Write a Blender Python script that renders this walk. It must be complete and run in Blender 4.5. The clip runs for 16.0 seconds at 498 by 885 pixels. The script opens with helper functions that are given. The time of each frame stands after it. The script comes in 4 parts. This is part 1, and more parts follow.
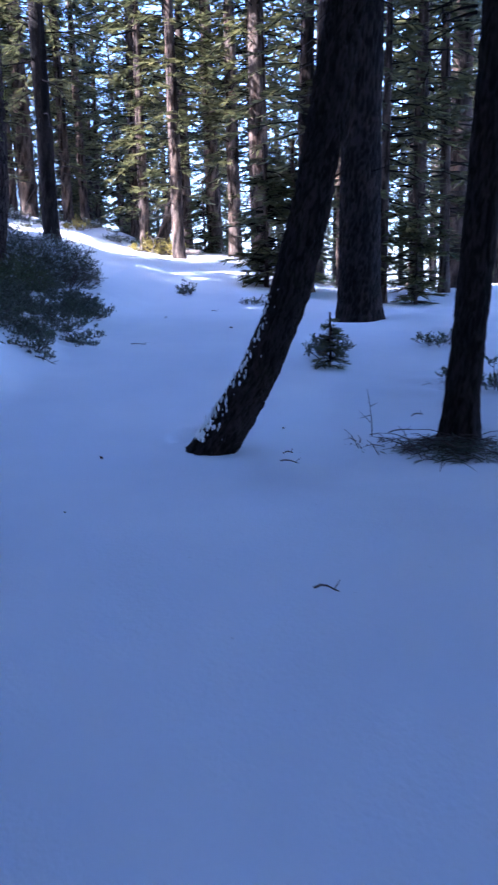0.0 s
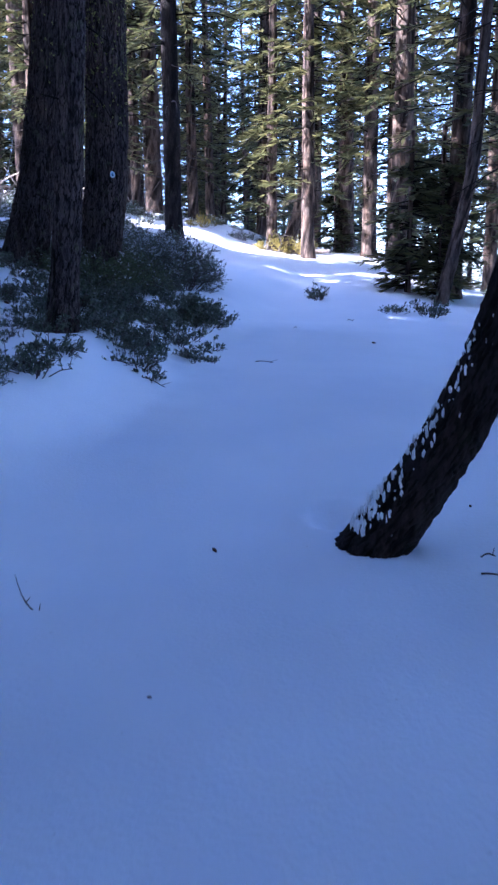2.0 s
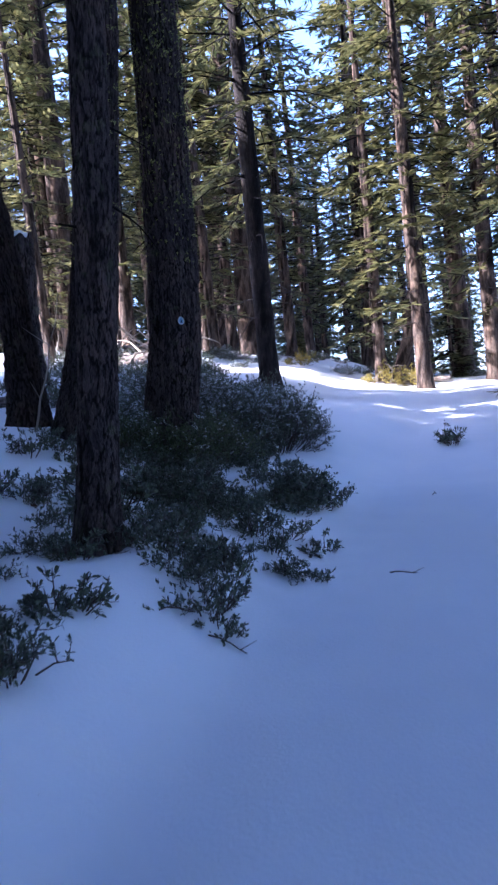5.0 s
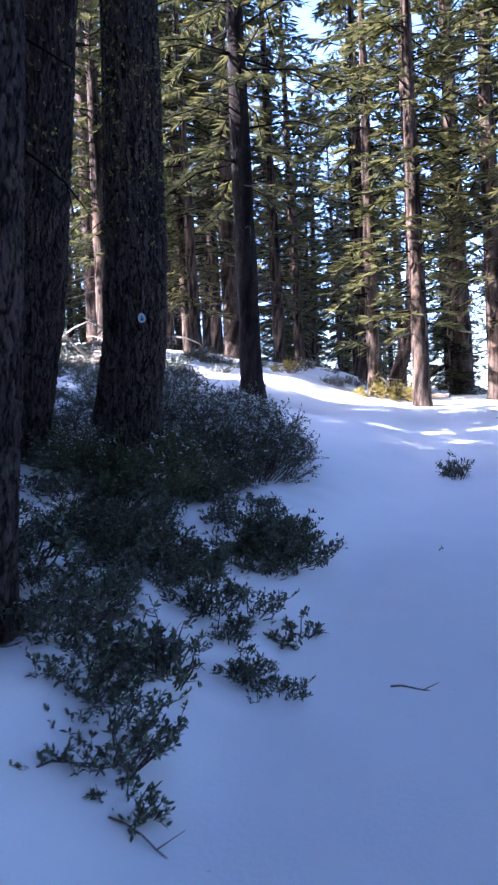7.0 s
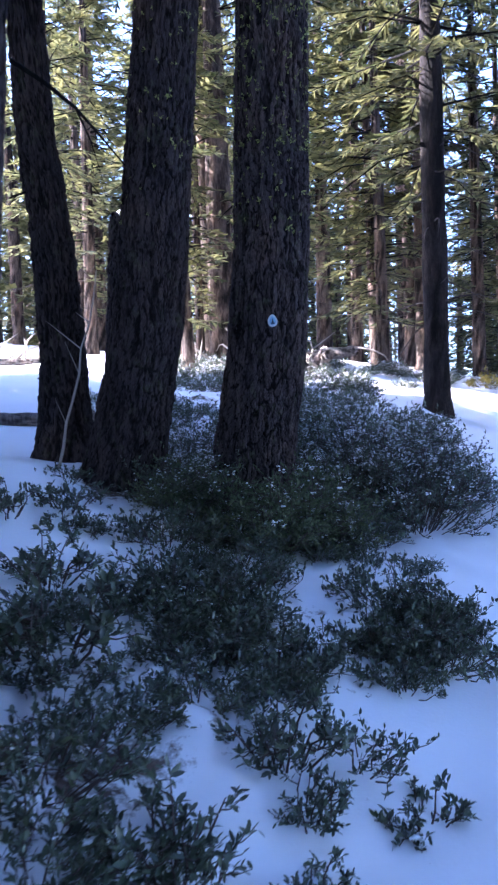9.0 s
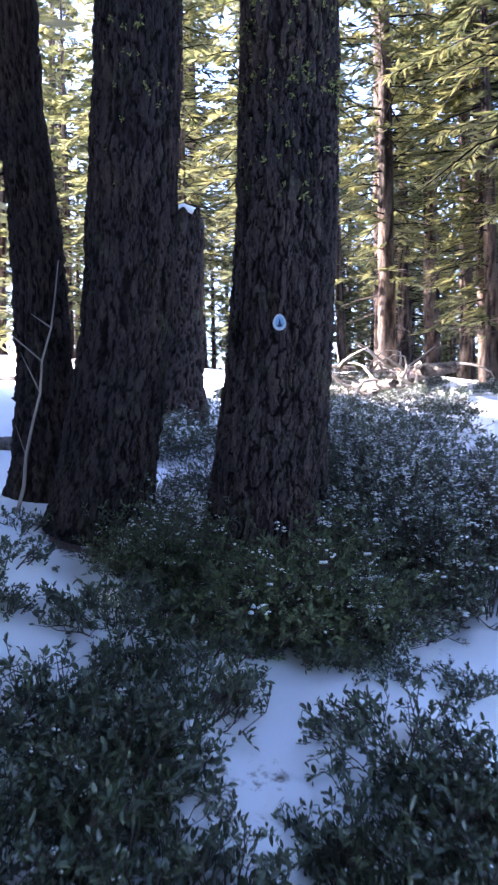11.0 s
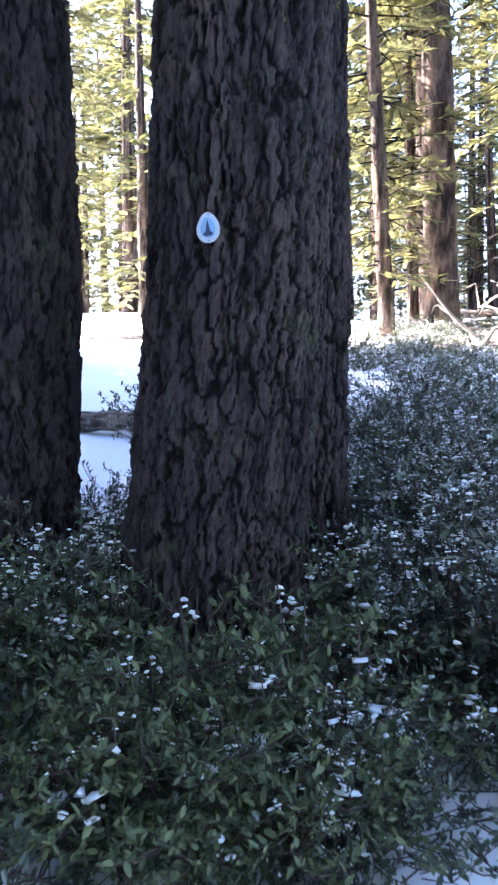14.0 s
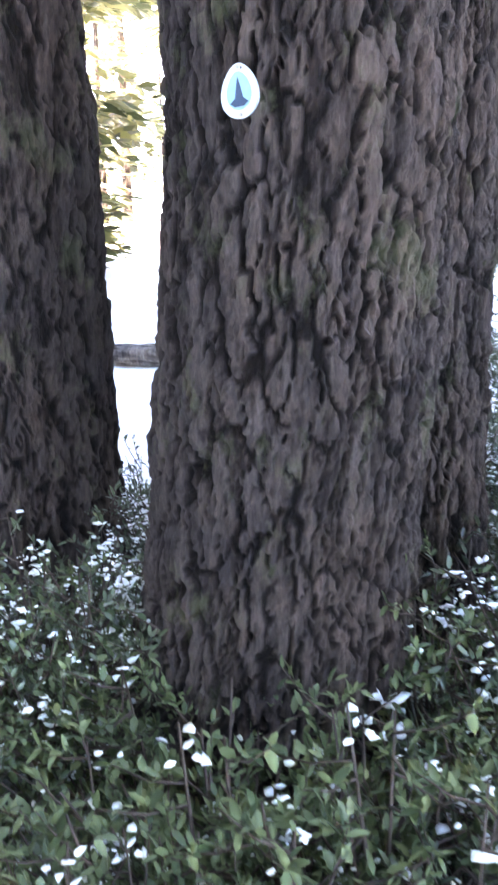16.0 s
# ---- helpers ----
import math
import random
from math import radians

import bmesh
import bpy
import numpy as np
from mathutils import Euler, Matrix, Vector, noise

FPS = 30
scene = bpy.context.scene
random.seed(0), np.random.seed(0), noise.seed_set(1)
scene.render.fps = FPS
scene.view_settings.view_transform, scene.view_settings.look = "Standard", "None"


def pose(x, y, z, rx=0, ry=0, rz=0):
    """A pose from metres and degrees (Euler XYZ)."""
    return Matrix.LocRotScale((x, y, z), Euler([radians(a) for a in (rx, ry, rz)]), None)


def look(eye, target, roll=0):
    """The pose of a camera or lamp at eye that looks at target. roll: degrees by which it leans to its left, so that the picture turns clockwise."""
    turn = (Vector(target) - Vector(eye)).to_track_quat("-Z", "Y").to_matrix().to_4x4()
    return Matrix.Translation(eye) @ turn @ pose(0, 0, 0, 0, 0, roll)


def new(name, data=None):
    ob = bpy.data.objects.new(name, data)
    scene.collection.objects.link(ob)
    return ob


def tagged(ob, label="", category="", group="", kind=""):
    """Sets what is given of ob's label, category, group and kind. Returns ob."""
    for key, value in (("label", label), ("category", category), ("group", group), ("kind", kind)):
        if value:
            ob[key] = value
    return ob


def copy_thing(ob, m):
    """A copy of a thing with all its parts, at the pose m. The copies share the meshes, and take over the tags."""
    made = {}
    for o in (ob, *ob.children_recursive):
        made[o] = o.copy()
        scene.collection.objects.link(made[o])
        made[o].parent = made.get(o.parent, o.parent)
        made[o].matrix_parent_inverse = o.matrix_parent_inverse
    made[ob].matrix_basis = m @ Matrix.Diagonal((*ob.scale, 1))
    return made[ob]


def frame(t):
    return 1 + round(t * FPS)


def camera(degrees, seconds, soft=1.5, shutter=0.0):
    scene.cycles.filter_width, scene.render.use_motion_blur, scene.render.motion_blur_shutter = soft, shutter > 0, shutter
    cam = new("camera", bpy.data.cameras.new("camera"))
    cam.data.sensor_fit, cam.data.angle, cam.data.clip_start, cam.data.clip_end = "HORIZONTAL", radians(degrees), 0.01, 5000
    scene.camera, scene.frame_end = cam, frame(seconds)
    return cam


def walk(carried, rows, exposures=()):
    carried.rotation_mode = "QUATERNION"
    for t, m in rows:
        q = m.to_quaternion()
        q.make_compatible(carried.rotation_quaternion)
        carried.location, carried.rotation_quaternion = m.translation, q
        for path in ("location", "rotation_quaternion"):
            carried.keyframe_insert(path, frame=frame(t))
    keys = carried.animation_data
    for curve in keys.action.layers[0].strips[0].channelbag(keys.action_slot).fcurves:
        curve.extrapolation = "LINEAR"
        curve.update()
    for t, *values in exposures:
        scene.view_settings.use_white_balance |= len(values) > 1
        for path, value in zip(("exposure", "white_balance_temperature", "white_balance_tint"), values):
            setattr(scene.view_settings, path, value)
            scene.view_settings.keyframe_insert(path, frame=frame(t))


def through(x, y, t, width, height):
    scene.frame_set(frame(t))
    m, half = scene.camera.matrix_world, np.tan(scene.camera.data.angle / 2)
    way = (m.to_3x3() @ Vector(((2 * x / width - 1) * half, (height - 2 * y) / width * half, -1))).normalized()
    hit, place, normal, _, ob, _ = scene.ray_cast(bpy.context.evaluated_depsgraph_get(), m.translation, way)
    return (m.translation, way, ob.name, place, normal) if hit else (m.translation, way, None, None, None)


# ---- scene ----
cam = camera(36.1, 16.0, soft=2.4, shutter=0.4)
PATH = [
    (0, (0.406, 2.468, 1.138), (0.322, 4.422, 0.717), -1.5),
    (0.5, (0.292, 2.808, 1.176), (0.098, 4.751, 0.745), -2.1),
    (1, (0.232, 3.26, 1.212), (-0.073, 5.183, 0.754), -2.6),
    (1.5, (0.057, 3.72, 1.206), (-0.311, 5.645, 0.811), 0.1),
    (2, (0.012, 4.133, 1.219), (-0.364, 6.052, 0.8), -0.6),
    (2.5, (-0.101, 4.604, 1.275), (-0.513, 6.523, 0.89), -1.7),
    (3, (-0.256, 5.055, 1.368), (-0.714, 6.973, 1.032), -2.6),
    (3.5, (-0.307, 5.483, 1.436), (-0.868, 7.39, 1.214), -4.1),
    (4, (-0.453, 5.949, 1.469), (-1.101, 7.838, 1.35), -3.8),
    (4.5, (-0.559, 6.371, 1.511), (-1.195, 8.265, 1.412), -4.0),
    (5, (-0.58, 6.881, 1.539), (-1.236, 8.769, 1.467), -5.9),
    (5.2, (-0.623, 7.046, 1.535), (-1.293, 8.93, 1.498), -5.6),
    (7.3, (-0.931, 8.611, 1.735), (-1.555, 10.509, 1.66), -2.6),
    (7.5, (-0.92, 8.76, 1.727), (-1.613, 10.636, 1.671), -3.5),
    (8, (-0.927, 9.136, 1.8), (-1.808, 10.932, 1.805), -3.7),
    (8.5, (-1.068, 9.569, 1.83), (-2.092, 11.287, 1.853), -1.7),
    (8.7, (-1.082, 9.738, 1.824), (-2.137, 11.437, 1.818), -1.7),
    (10.8, (-1.286, 11.491, 1.935), (-2.594, 13.004, 1.958), -0.5),
    (11, (-1.355, 11.632, 1.949), (-2.695, 13.117, 1.983), -0.6),
    (11.5, (-1.431, 11.966, 2.057), (-2.834, 13.391, 2.062), -1.2),
    (12, (-1.495, 12.268, 2.071), (-2.904, 13.687, 2.132), -0.3),
    (12.5, (-1.624, 12.558, 2.046), (-3.083, 13.922, 2.147), 1.4),
    (13, (-1.756, 12.896, 2.094), (-3.28, 14.191, 2.147), 0.7),
    (13.5, (-1.842, 13.267, 2.133), (-3.437, 14.473, 2.12), -1.4),
    (14, (-2.07, 13.536, 2.12), (-3.683, 14.715, 2.038), -1.2),
    (14.5, (-2.292, 13.723, 2.171), (-3.916, 14.883, 2.042), 2.8),
    (15, (-2.424, 13.972, 2.187), (-4.101, 15.032, 1.936), 0.7),
    (15.5, (-2.609, 14.134, 2.214), (-4.354, 15.052, 1.876), 0.6),
    (16, (-2.731, 14.212, 2.283), (-4.52, 15.047, 1.963), -1.9),
]
EXPOSURES = [(0, 3.0, 4800, 28), (2, 3.0, 4800, 28), (5, 2.7, 5050, 28), (7.5, 2.95, 5150, 27), (8.5, 3.3, 5000, 27), (11, 3.8, 5500, 26), (12.5, 3.85, 5800, 24), (13.5, 4.0, 5700, 22), (14.5, 4.75, 5950, 21), (15, 4.8, 6250, 19), (15.5, 5.35, 6700, 19), (16, 6.0, 7050, 20)]
walk(cam, [(t, look(eye, target, roll)) for t, eye, target, roll in PATH], EXPOSURES)

# ---- light ----
SUN_DIR = Vector((-0.86, -0.40, 0.66)).normalized()  # towards the sun
world = bpy.data.worlds.new("sky")
scene.world = world
world.use_nodes = True
wn = world.node_tree
sky = wn.nodes.new("ShaderNodeTexSky")
sky.sky_type, sky.sun_disc = "NISHITA", False
sky.sun_elevation = math.asin(SUN_DIR.z)
sky.sun_rotation = math.atan2(SUN_DIR.x, SUN_DIR.y)
sky.altitude = 1800
sky.dust_density = 5.0
wn.links.new(sky.outputs["Color"], wn.nodes["Background"].inputs["Color"])
wn.nodes["Background"].inputs["Strength"].default_value = 0.15
sun = new("sun", bpy.data.lights.new("sun", "SUN"))
sun.data.energy, sun.data.angle, sun.data.color = 5.0, radians(0.5), (1.0, 0.87, 0.68)
sun.matrix_world = look((-20, -10, 30), Vector((-20, -10, 30)) - SUN_DIR)


# ---- noise ----
def hash3(ix, iy, iz, seed):
    n = (ix * 374761393 + iy * 668265263 + iz * 2147483647 + seed * 144665) & 0xFFFFFFFF
    n = ((n ^ (n >> 13)) * 1274126177) & 0xFFFFFFFF
    n = (n ^ (n >> 16)) & 0xFFFFFF
    return n / float(0xFFFFFF)


def vnoise(x, y, z=0.0, seed=0):
    """Smooth value noise between 0 and 1, for arrays."""
    x, y, z = np.broadcast_arrays(np.asarray(x, float), np.asarray(y, float), np.asarray(z, float))
    fx, fy, fz = np.floor(x), np.floor(y), np.floor(z)
    ix, iy, iz = fx.astype(np.int64), fy.astype(np.int64), fz.astype(np.int64)
    u, v, w = x - fx, y - fy, z - fz
    u, v, w = u * u * (3 - 2 * u), v * v * (3 - 2 * v), w * w * (3 - 2 * w)
    out = 0
    for a in (0, 1):
        for b in (0, 1):
            for c in (0, 1):
                out = out + hash3(ix + a, iy + b, iz + c, seed) * (u if a else 1 - u) * (v if b else 1 - v) * (w if c else 1 - w)
    return out


def fbm(x, y, z=0.0, seed=0, octaves=3):
    total, amp, norm = 0, 1.0, 0
    for k in range(octaves):
        total = total + amp * vnoise(np.asarray(x) * 2**k, np.asarray(y) * 2**k, np.asarray(z) * 2**k, seed + k)
        norm, amp = norm + amp, amp / 2
    return total / norm


def smooth(v):
    v = np.clip(v, 0, 1)
    return v * v * (3 - 2 * v)


# ---- the lie of the land ----
def slope(x, y):
    x, y = np.asarray(x, float), np.asarray(y, float)
    l = np.minimum(np.logaddexp(0, -(x + 2.0) * 2.5) / 2.5, 30.0)
    left = np.where(y < 16, 0.075 * (y - 7), 0.675 + 2.6 * (1 - np.exp(-np.maximum(y - 16, 0) / 22)) - 0.10 * np.maximum(0, y - 31))
    right = np.where(y < 13, 0.075 * (y - 7), 0.45 + 0.6 * (1 - np.exp(-np.maximum(y - 13, 0) / 8)) - 0.05 * np.maximum(0, y - 20))
    w = smooth((x + 1.2) / 3.6)
    crest = smooth((y - 18) / 8)
    bank = 0.28 * smooth((-1.9 - x) / 1.1) * smooth((y - 6.5) / 3) - 0.1 * smooth((x + 0.2) / 1.2) * smooth((y - 6) / 2)
    return np.maximum(left * (1 - w) + right * w, -6) + 0.14 * l + 0.35 * smooth((l - 1.8) / 2.0) - 0.05 + bank * (1 - crest) + 0.2 * crest + 0.15 * (1 - smooth((y - 5.4) / 2.4))


WELLS = [  # trunks that stand in a hollow of the snow: x, y, radius
    (1.71, 8.02, 0.22), (1.72, 15.34, 0.5), (-3.36, 11.5, 0.3), (-5.2, 14.5, 0.42), (-4.3, 14.95, 0.42), (-6.05, 14.67, 0.32),
]
BRUSH = [  # patches of brush where the snow lies uneven and litter shows: x, y, radius
    (-4.03, 15.41, 1.3), (-3.28, 12.89, 0.9), (-2.71, 12.03, 0.8), (-4.28, 14.35, 0.8), (-6.85, 18.88, 2.4), (-8.52, 23.42, 3.0), (1.6, 7.78, 0.45), (2.08, 9.66, 0.6),
]


def ground_z(x, y):
    x, y = np.asarray(x, float), np.asarray(y, float)
    z = slope(x, y)
    z = z + 0.07 * (fbm(x * 0.7, y * 0.7, 3.1, 5, 2) - 0.5) + 0.018 * (fbm(x * 3.1, y * 3.1, 1.7, 9, 2) - 0.5)
    z = z + 0.38 * np.exp(-((x + 11.2) ** 2 + (y - 28.0) ** 2) / 20.0)
    for wx, wy, r in WELLS:
        d = np.hypot(x - wx, y - wy) / r
        z = z - 0.06 * np.exp(-d * d * 0.7) + 0.02 * np.exp(-((d - 2.0) ** 2) * 2)
    d = np.hypot(x + 0.3, (y - 7.9) * 0.7) / 0.08  # the hollow behind the leaning tree
    z = z - 0.1 * np.exp(-d * d) + 0.03 * np.exp(-((d - 1.7) ** 2) * 2)
    for bx, by, r in BRUSH:
        d = np.hypot(x - bx, y - by) / r
        z = z + np.exp(-d * d) * (0.22 * (fbm(x * 2.6, y * 2.6, 0.4, 21, 2) - 0.45))
    return z


def gz(x, y):
    return float(ground_z(x, y))


# ---- mesh helpers ----
def mesh_from(name, verts, faces, material, smooth_shade=True):
    me = bpy.data.meshes.new(name)
    me.from_pydata(np.asarray(verts, float).tolist(), [], faces if isinstance(faces, list) else faces.tolist())
    me.materials.append(material)
    if smooth_shade:
        me.polygons.foreach_set("use_smooth", np.ones(len(me.polygons), bool))
    me.update()
    return me


def part(name, me, parent, label="", kind=""):
    ob = new(name, me)
    ob.parent = parent
    return tagged(ob, label, kind=kind)


class Pile:
    """Collects vertices and faces of many small pieces for one mesh."""

    def __init__(self):
        self.v, self.f, self.n = [], [], 0

    def add(self, verts, faces):
        verts = np.asarray(verts, float)
        self.v.append(verts)
        self.f.extend([[i + self.n for i in f] for f in faces])
        self.n += len(verts)

    def add_many(self, verts, faces):
        """verts: pieces x corners x 3; faces: the corners of each face of a piece."""
        k, c = verts.shape[:2]
        base = self.n + np.arange(k)[:, None] * c
        for f in faces:
            self.f.extend((base + np.array(f)[None]).tolist())
        self.v.append(verts.reshape(-1, 3))
        self.n += k * c

    def mesh(self, name, material, smooth_shade=True):
        return mesh_from(name, np.concatenate(self.v), self.f, material, smooth_shade)


def tube_grid(sides, rings, cap=True):
    faces = []
    for i in range(rings - 1):
        for j in range(sides):
            k = (j + 1) % sides
            faces.append([i * sides + j, i * sides + k, (i + 1) * sides + k, (i + 1) * sides + j])
    if cap:
        faces.append([(rings - 1) * sides + j for j in range(sides)])
    return faces


def stick(pile, pts, radii, sides=5):
    """A thin tapered branch along points."""
    pts = np.asarray(pts, float)
    n = len(pts)
    d = np.gradient(pts, axis=0)
    d /= np.linalg.norm(d, axis=1)[:, None] + 1e-9
    up = np.where(np.abs(d[:, 2:3]) > 0.9, np.array([[1.0, 0, 0]]), np.array([[0, 0, 1.0]]))
    a = np.cross(d, up)
    a /= np.linalg.norm(a, axis=1)[:, None]
    b = np.cross(d, a)
    ang = np.arange(sides) * 2 * np.pi / sides
    r = np.asarray(radii, float)[:, None, None]
    ring = pts[:, None] + r * (np.cos(ang)[None, :, None] * a[:, None] + np.sin(ang)[None, :, None] * b[:, None])
    pile.add(ring.reshape(-1, 3), tube_grid(sides, n))


# ---- materials ----
def material(name):
    m = bpy.data.materials.new(name)
    m.use_nodes = True
    return m, m.node_tree, m.node_tree.nodes["Principled BSDF"]


def node(t, kind, **values):
    n = t.nodes.new(kind)
    for key, v in values.items():
        n.inputs[key.replace("_", " ")].default_value = v
    return n


def coords(t, scale):
    c, m = t.nodes.new("ShaderNodeTexCoord"), t.nodes.new("ShaderNodeMapping")
    m.inputs["Scale"].default_value = scale
    t.links.new(c.outputs["Object"], m.inputs["Vector"])
    return m.outputs["Vector"]


def ramp(t, source, stops):
    r = t.nodes.new("ShaderNodeValToRGB")
    while len(r.color_ramp.elements) < len(stops):
        r.color_ramp.elements.new(0.5)
    for e, (p, c) in zip(r.color_ramp.elements, stops):
        e.position, e.color = p, (*c, 1)
    t.links.new(source, r.inputs["Fac"])
    return r.outputs["Color"]


def mixed(t, fac, a, b, blend="MIX"):
    m = t.nodes.new("ShaderNodeMix")
    m.data_type, m.blend_type = "RGBA", blend
    for value, slot in ((fac, 0), (a, 6), (b, 7)):
        if isinstance(value, (float, tuple)):
            m.inputs[slot].default_value = value if isinstance(value, float) else (*value, 1)
        else:
            t.links.new(value, m.inputs[slot])
    return m.outputs[2]


def bumped(t, bsdf, height, strength, distance):
    b = node(t, "ShaderNodeBump", Strength=strength, Distance=distance)
    t.links.new(height, b.inputs["Height"])
    t.links.new(b.outputs["Normal"], bsdf.inputs["Normal"])


def bark(name, deep, mid, pale, lichen=0.0, scale=1.0):
    m, t, b = material(name)
    long = node(t, "ShaderNodeTexNoise", Scale=1.0, Detail=7.0, Roughness=0.62)
    t.links.new(coords(t, (26 * scale, 26 * scale, 5.5 * scale)), long.inputs["Vector"])
    fine = node(t, "ShaderNodeTexNoise", Scale=85.0 * scale, Detail=6.0, Roughness=0.7)
    t.links.new(coords(t, (1, 1, 0.22)), fine.inputs["Vector"])
    big = node(t, "ShaderNodeTexNoise", Scale=2.6, Detail=5.0, Roughness=0.6)
    t.links.new(coords(t, (1, 1, 0.6)), big.inputs["Vector"])
    # cracks darker than plates: deep bark tone plus furrow shade put into the colour
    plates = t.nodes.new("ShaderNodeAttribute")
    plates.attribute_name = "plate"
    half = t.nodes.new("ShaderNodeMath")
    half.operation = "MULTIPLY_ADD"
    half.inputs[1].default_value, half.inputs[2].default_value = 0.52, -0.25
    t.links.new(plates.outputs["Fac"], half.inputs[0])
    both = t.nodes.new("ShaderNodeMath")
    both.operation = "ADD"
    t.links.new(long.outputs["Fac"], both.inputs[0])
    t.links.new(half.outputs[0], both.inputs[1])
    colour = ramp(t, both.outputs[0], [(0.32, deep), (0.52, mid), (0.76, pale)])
    grain = ramp(t, fine.outputs["Fac"], [(0.3, (0.4, 0.4, 0.42)), (0.7, (1.45, 1.4, 1.35))])
    colour = mixed(t, 0.8, colour, grain, "MULTIPLY")
    tint = ramp(t, big.outputs["Fac"], [(0.32, (0.5, 0.52, 0.6)), (0.5, (0.9, 0.88, 0.9)), (0.68, (1.45, 1.25, 1.1))])
    colour = mixed(t, 0.85, colour, tint, "MULTIPLY")
    if lichen:
        spots = node(t, "ShaderNodeTexNoise", Scale=9.0, Detail=6.0, Roughness=0.7)
        t.links.new(coords(t, (1, 1, 0.7)), spots.inputs["Vector"])
        where = ramp(t, spots.outputs["Fac"], [(0.56, (0, 0, 0)), (0.66, (lichen, lichen, lichen))])
        colour = mixed(t, where, colour, (0.15, 0.17, 0.09))
    flecks = node(t, "ShaderNodeTexNoise", Scale=24.0, Detail=3.0, Roughness=0.6)
    t.links.new(coords(t, (1, 1, 0.45)), flecks.inputs["Vector"])
    where = ramp(t, flecks.outputs["Fac"], [(0.68, (0, 0, 0)), (0.74, (0.5, 0.5, 0.5))])
    colour = mixed(t, where, colour, tuple(min(0.5, c * 1.7) for c in pale))
    t.links.new(colour, b.inputs["Base Color"])
    b.inputs["Roughness"].default_value = 0.92
    b.inputs["Specular IOR Level"].default_value = 0.2
    add = t.nodes.new("ShaderNodeMath")
    add.operation = "ADD"
    t.links.new(long.outputs["Fac"], add.inputs[0])
    t.links.new(fine.outputs["Fac"], add.inputs[1])
    bumped(t, b, add.outputs[0], 1.0, 0.025)
    return m


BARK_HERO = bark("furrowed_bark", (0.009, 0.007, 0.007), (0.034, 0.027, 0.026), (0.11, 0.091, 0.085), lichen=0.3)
# near-black bark, with the shade of shaded trunks put into its colour
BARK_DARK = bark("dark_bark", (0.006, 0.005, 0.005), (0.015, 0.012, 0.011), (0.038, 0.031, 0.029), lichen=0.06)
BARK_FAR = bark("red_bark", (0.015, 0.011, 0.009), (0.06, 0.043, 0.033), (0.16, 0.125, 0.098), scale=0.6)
# same furrowed bark in darker tones
BARK_DARKER = bark("old_dark_bark", (0.009, 0.007, 0.007), (0.028, 0.022, 0.021), (0.08, 0.066, 0.062), lichen=0.25)
BARK_GREY = bark("weathered_wood", (0.07, 0.06, 0.055), (0.16, 0.14, 0.125), (0.32, 0.29, 0.26))


def foliage(name, dark, light, rough, through=0.25, spec=0.4):
    m, t, b = material(name)
    g = t.nodes.new("ShaderNodeNewGeometry")
    n = node(t, "ShaderNodeTexNoise", Scale=0.9, Detail=2.0)
    t.links.new(coords(t, (1, 1, 1)), n.inputs["Vector"])
    one = ramp(t, g.outputs["Random Per Island"], [(0.0, dark), (1.0, light)])
    two = ramp(t, n.outputs["Fac"], [(0.3, (0.7, 0.75, 0.7)), (0.7, (1.2, 1.15, 0.95))])
    colour = mixed(t, 1.0, one, two, "MULTIPLY")
    t.links.new(colour, b.inputs["Base Color"])
    b.inputs["Roughness"].default_value = rough
    b.inputs["Specular IOR Level"].default_value = spec
    tr = t.nodes.new("ShaderNodeBsdfTranslucent")
    t.links.new(colour, tr.inputs["Color"])
    mix = t.nodes.new("ShaderNodeMixShader")
    mix.inputs[0].default_value = through
    t.links.new(b.outputs[0], mix.inputs[1])
    t.links.new(tr.outputs[0], mix.inputs[2])
    t.links.new(mix.outputs[0], t.nodes["Material Output"].inputs["Surface"])
    return m


NEEDLES = foliage("fir_needles", (0.042, 0.054, 0.022), (0.21, 0.198, 0.088), 0.55, 0.45)
LEAVES = foliage("brush_leaves", (0.02, 0.036, 0.02), (0.125, 0.162, 0.1), 0.3, 0.16, 0.8)
LEAVES_YELLOW = foliage("yellowed_leaves", (0.2, 0.17, 0.04), (0.36, 0.3, 0.09), 0.5, 0.3)
LEAVES_OLIVE = foliage("olive_leaves", (0.06, 0.088, 0.045), (0.2, 0.24, 0.13), 0.45, 0.2, 0.4)
LICHEN = foliage("wolf_lichen", (0.2, 0.22, 0.08), (0.4, 0.42, 0.16), 0.8, 0.2, 0.1)


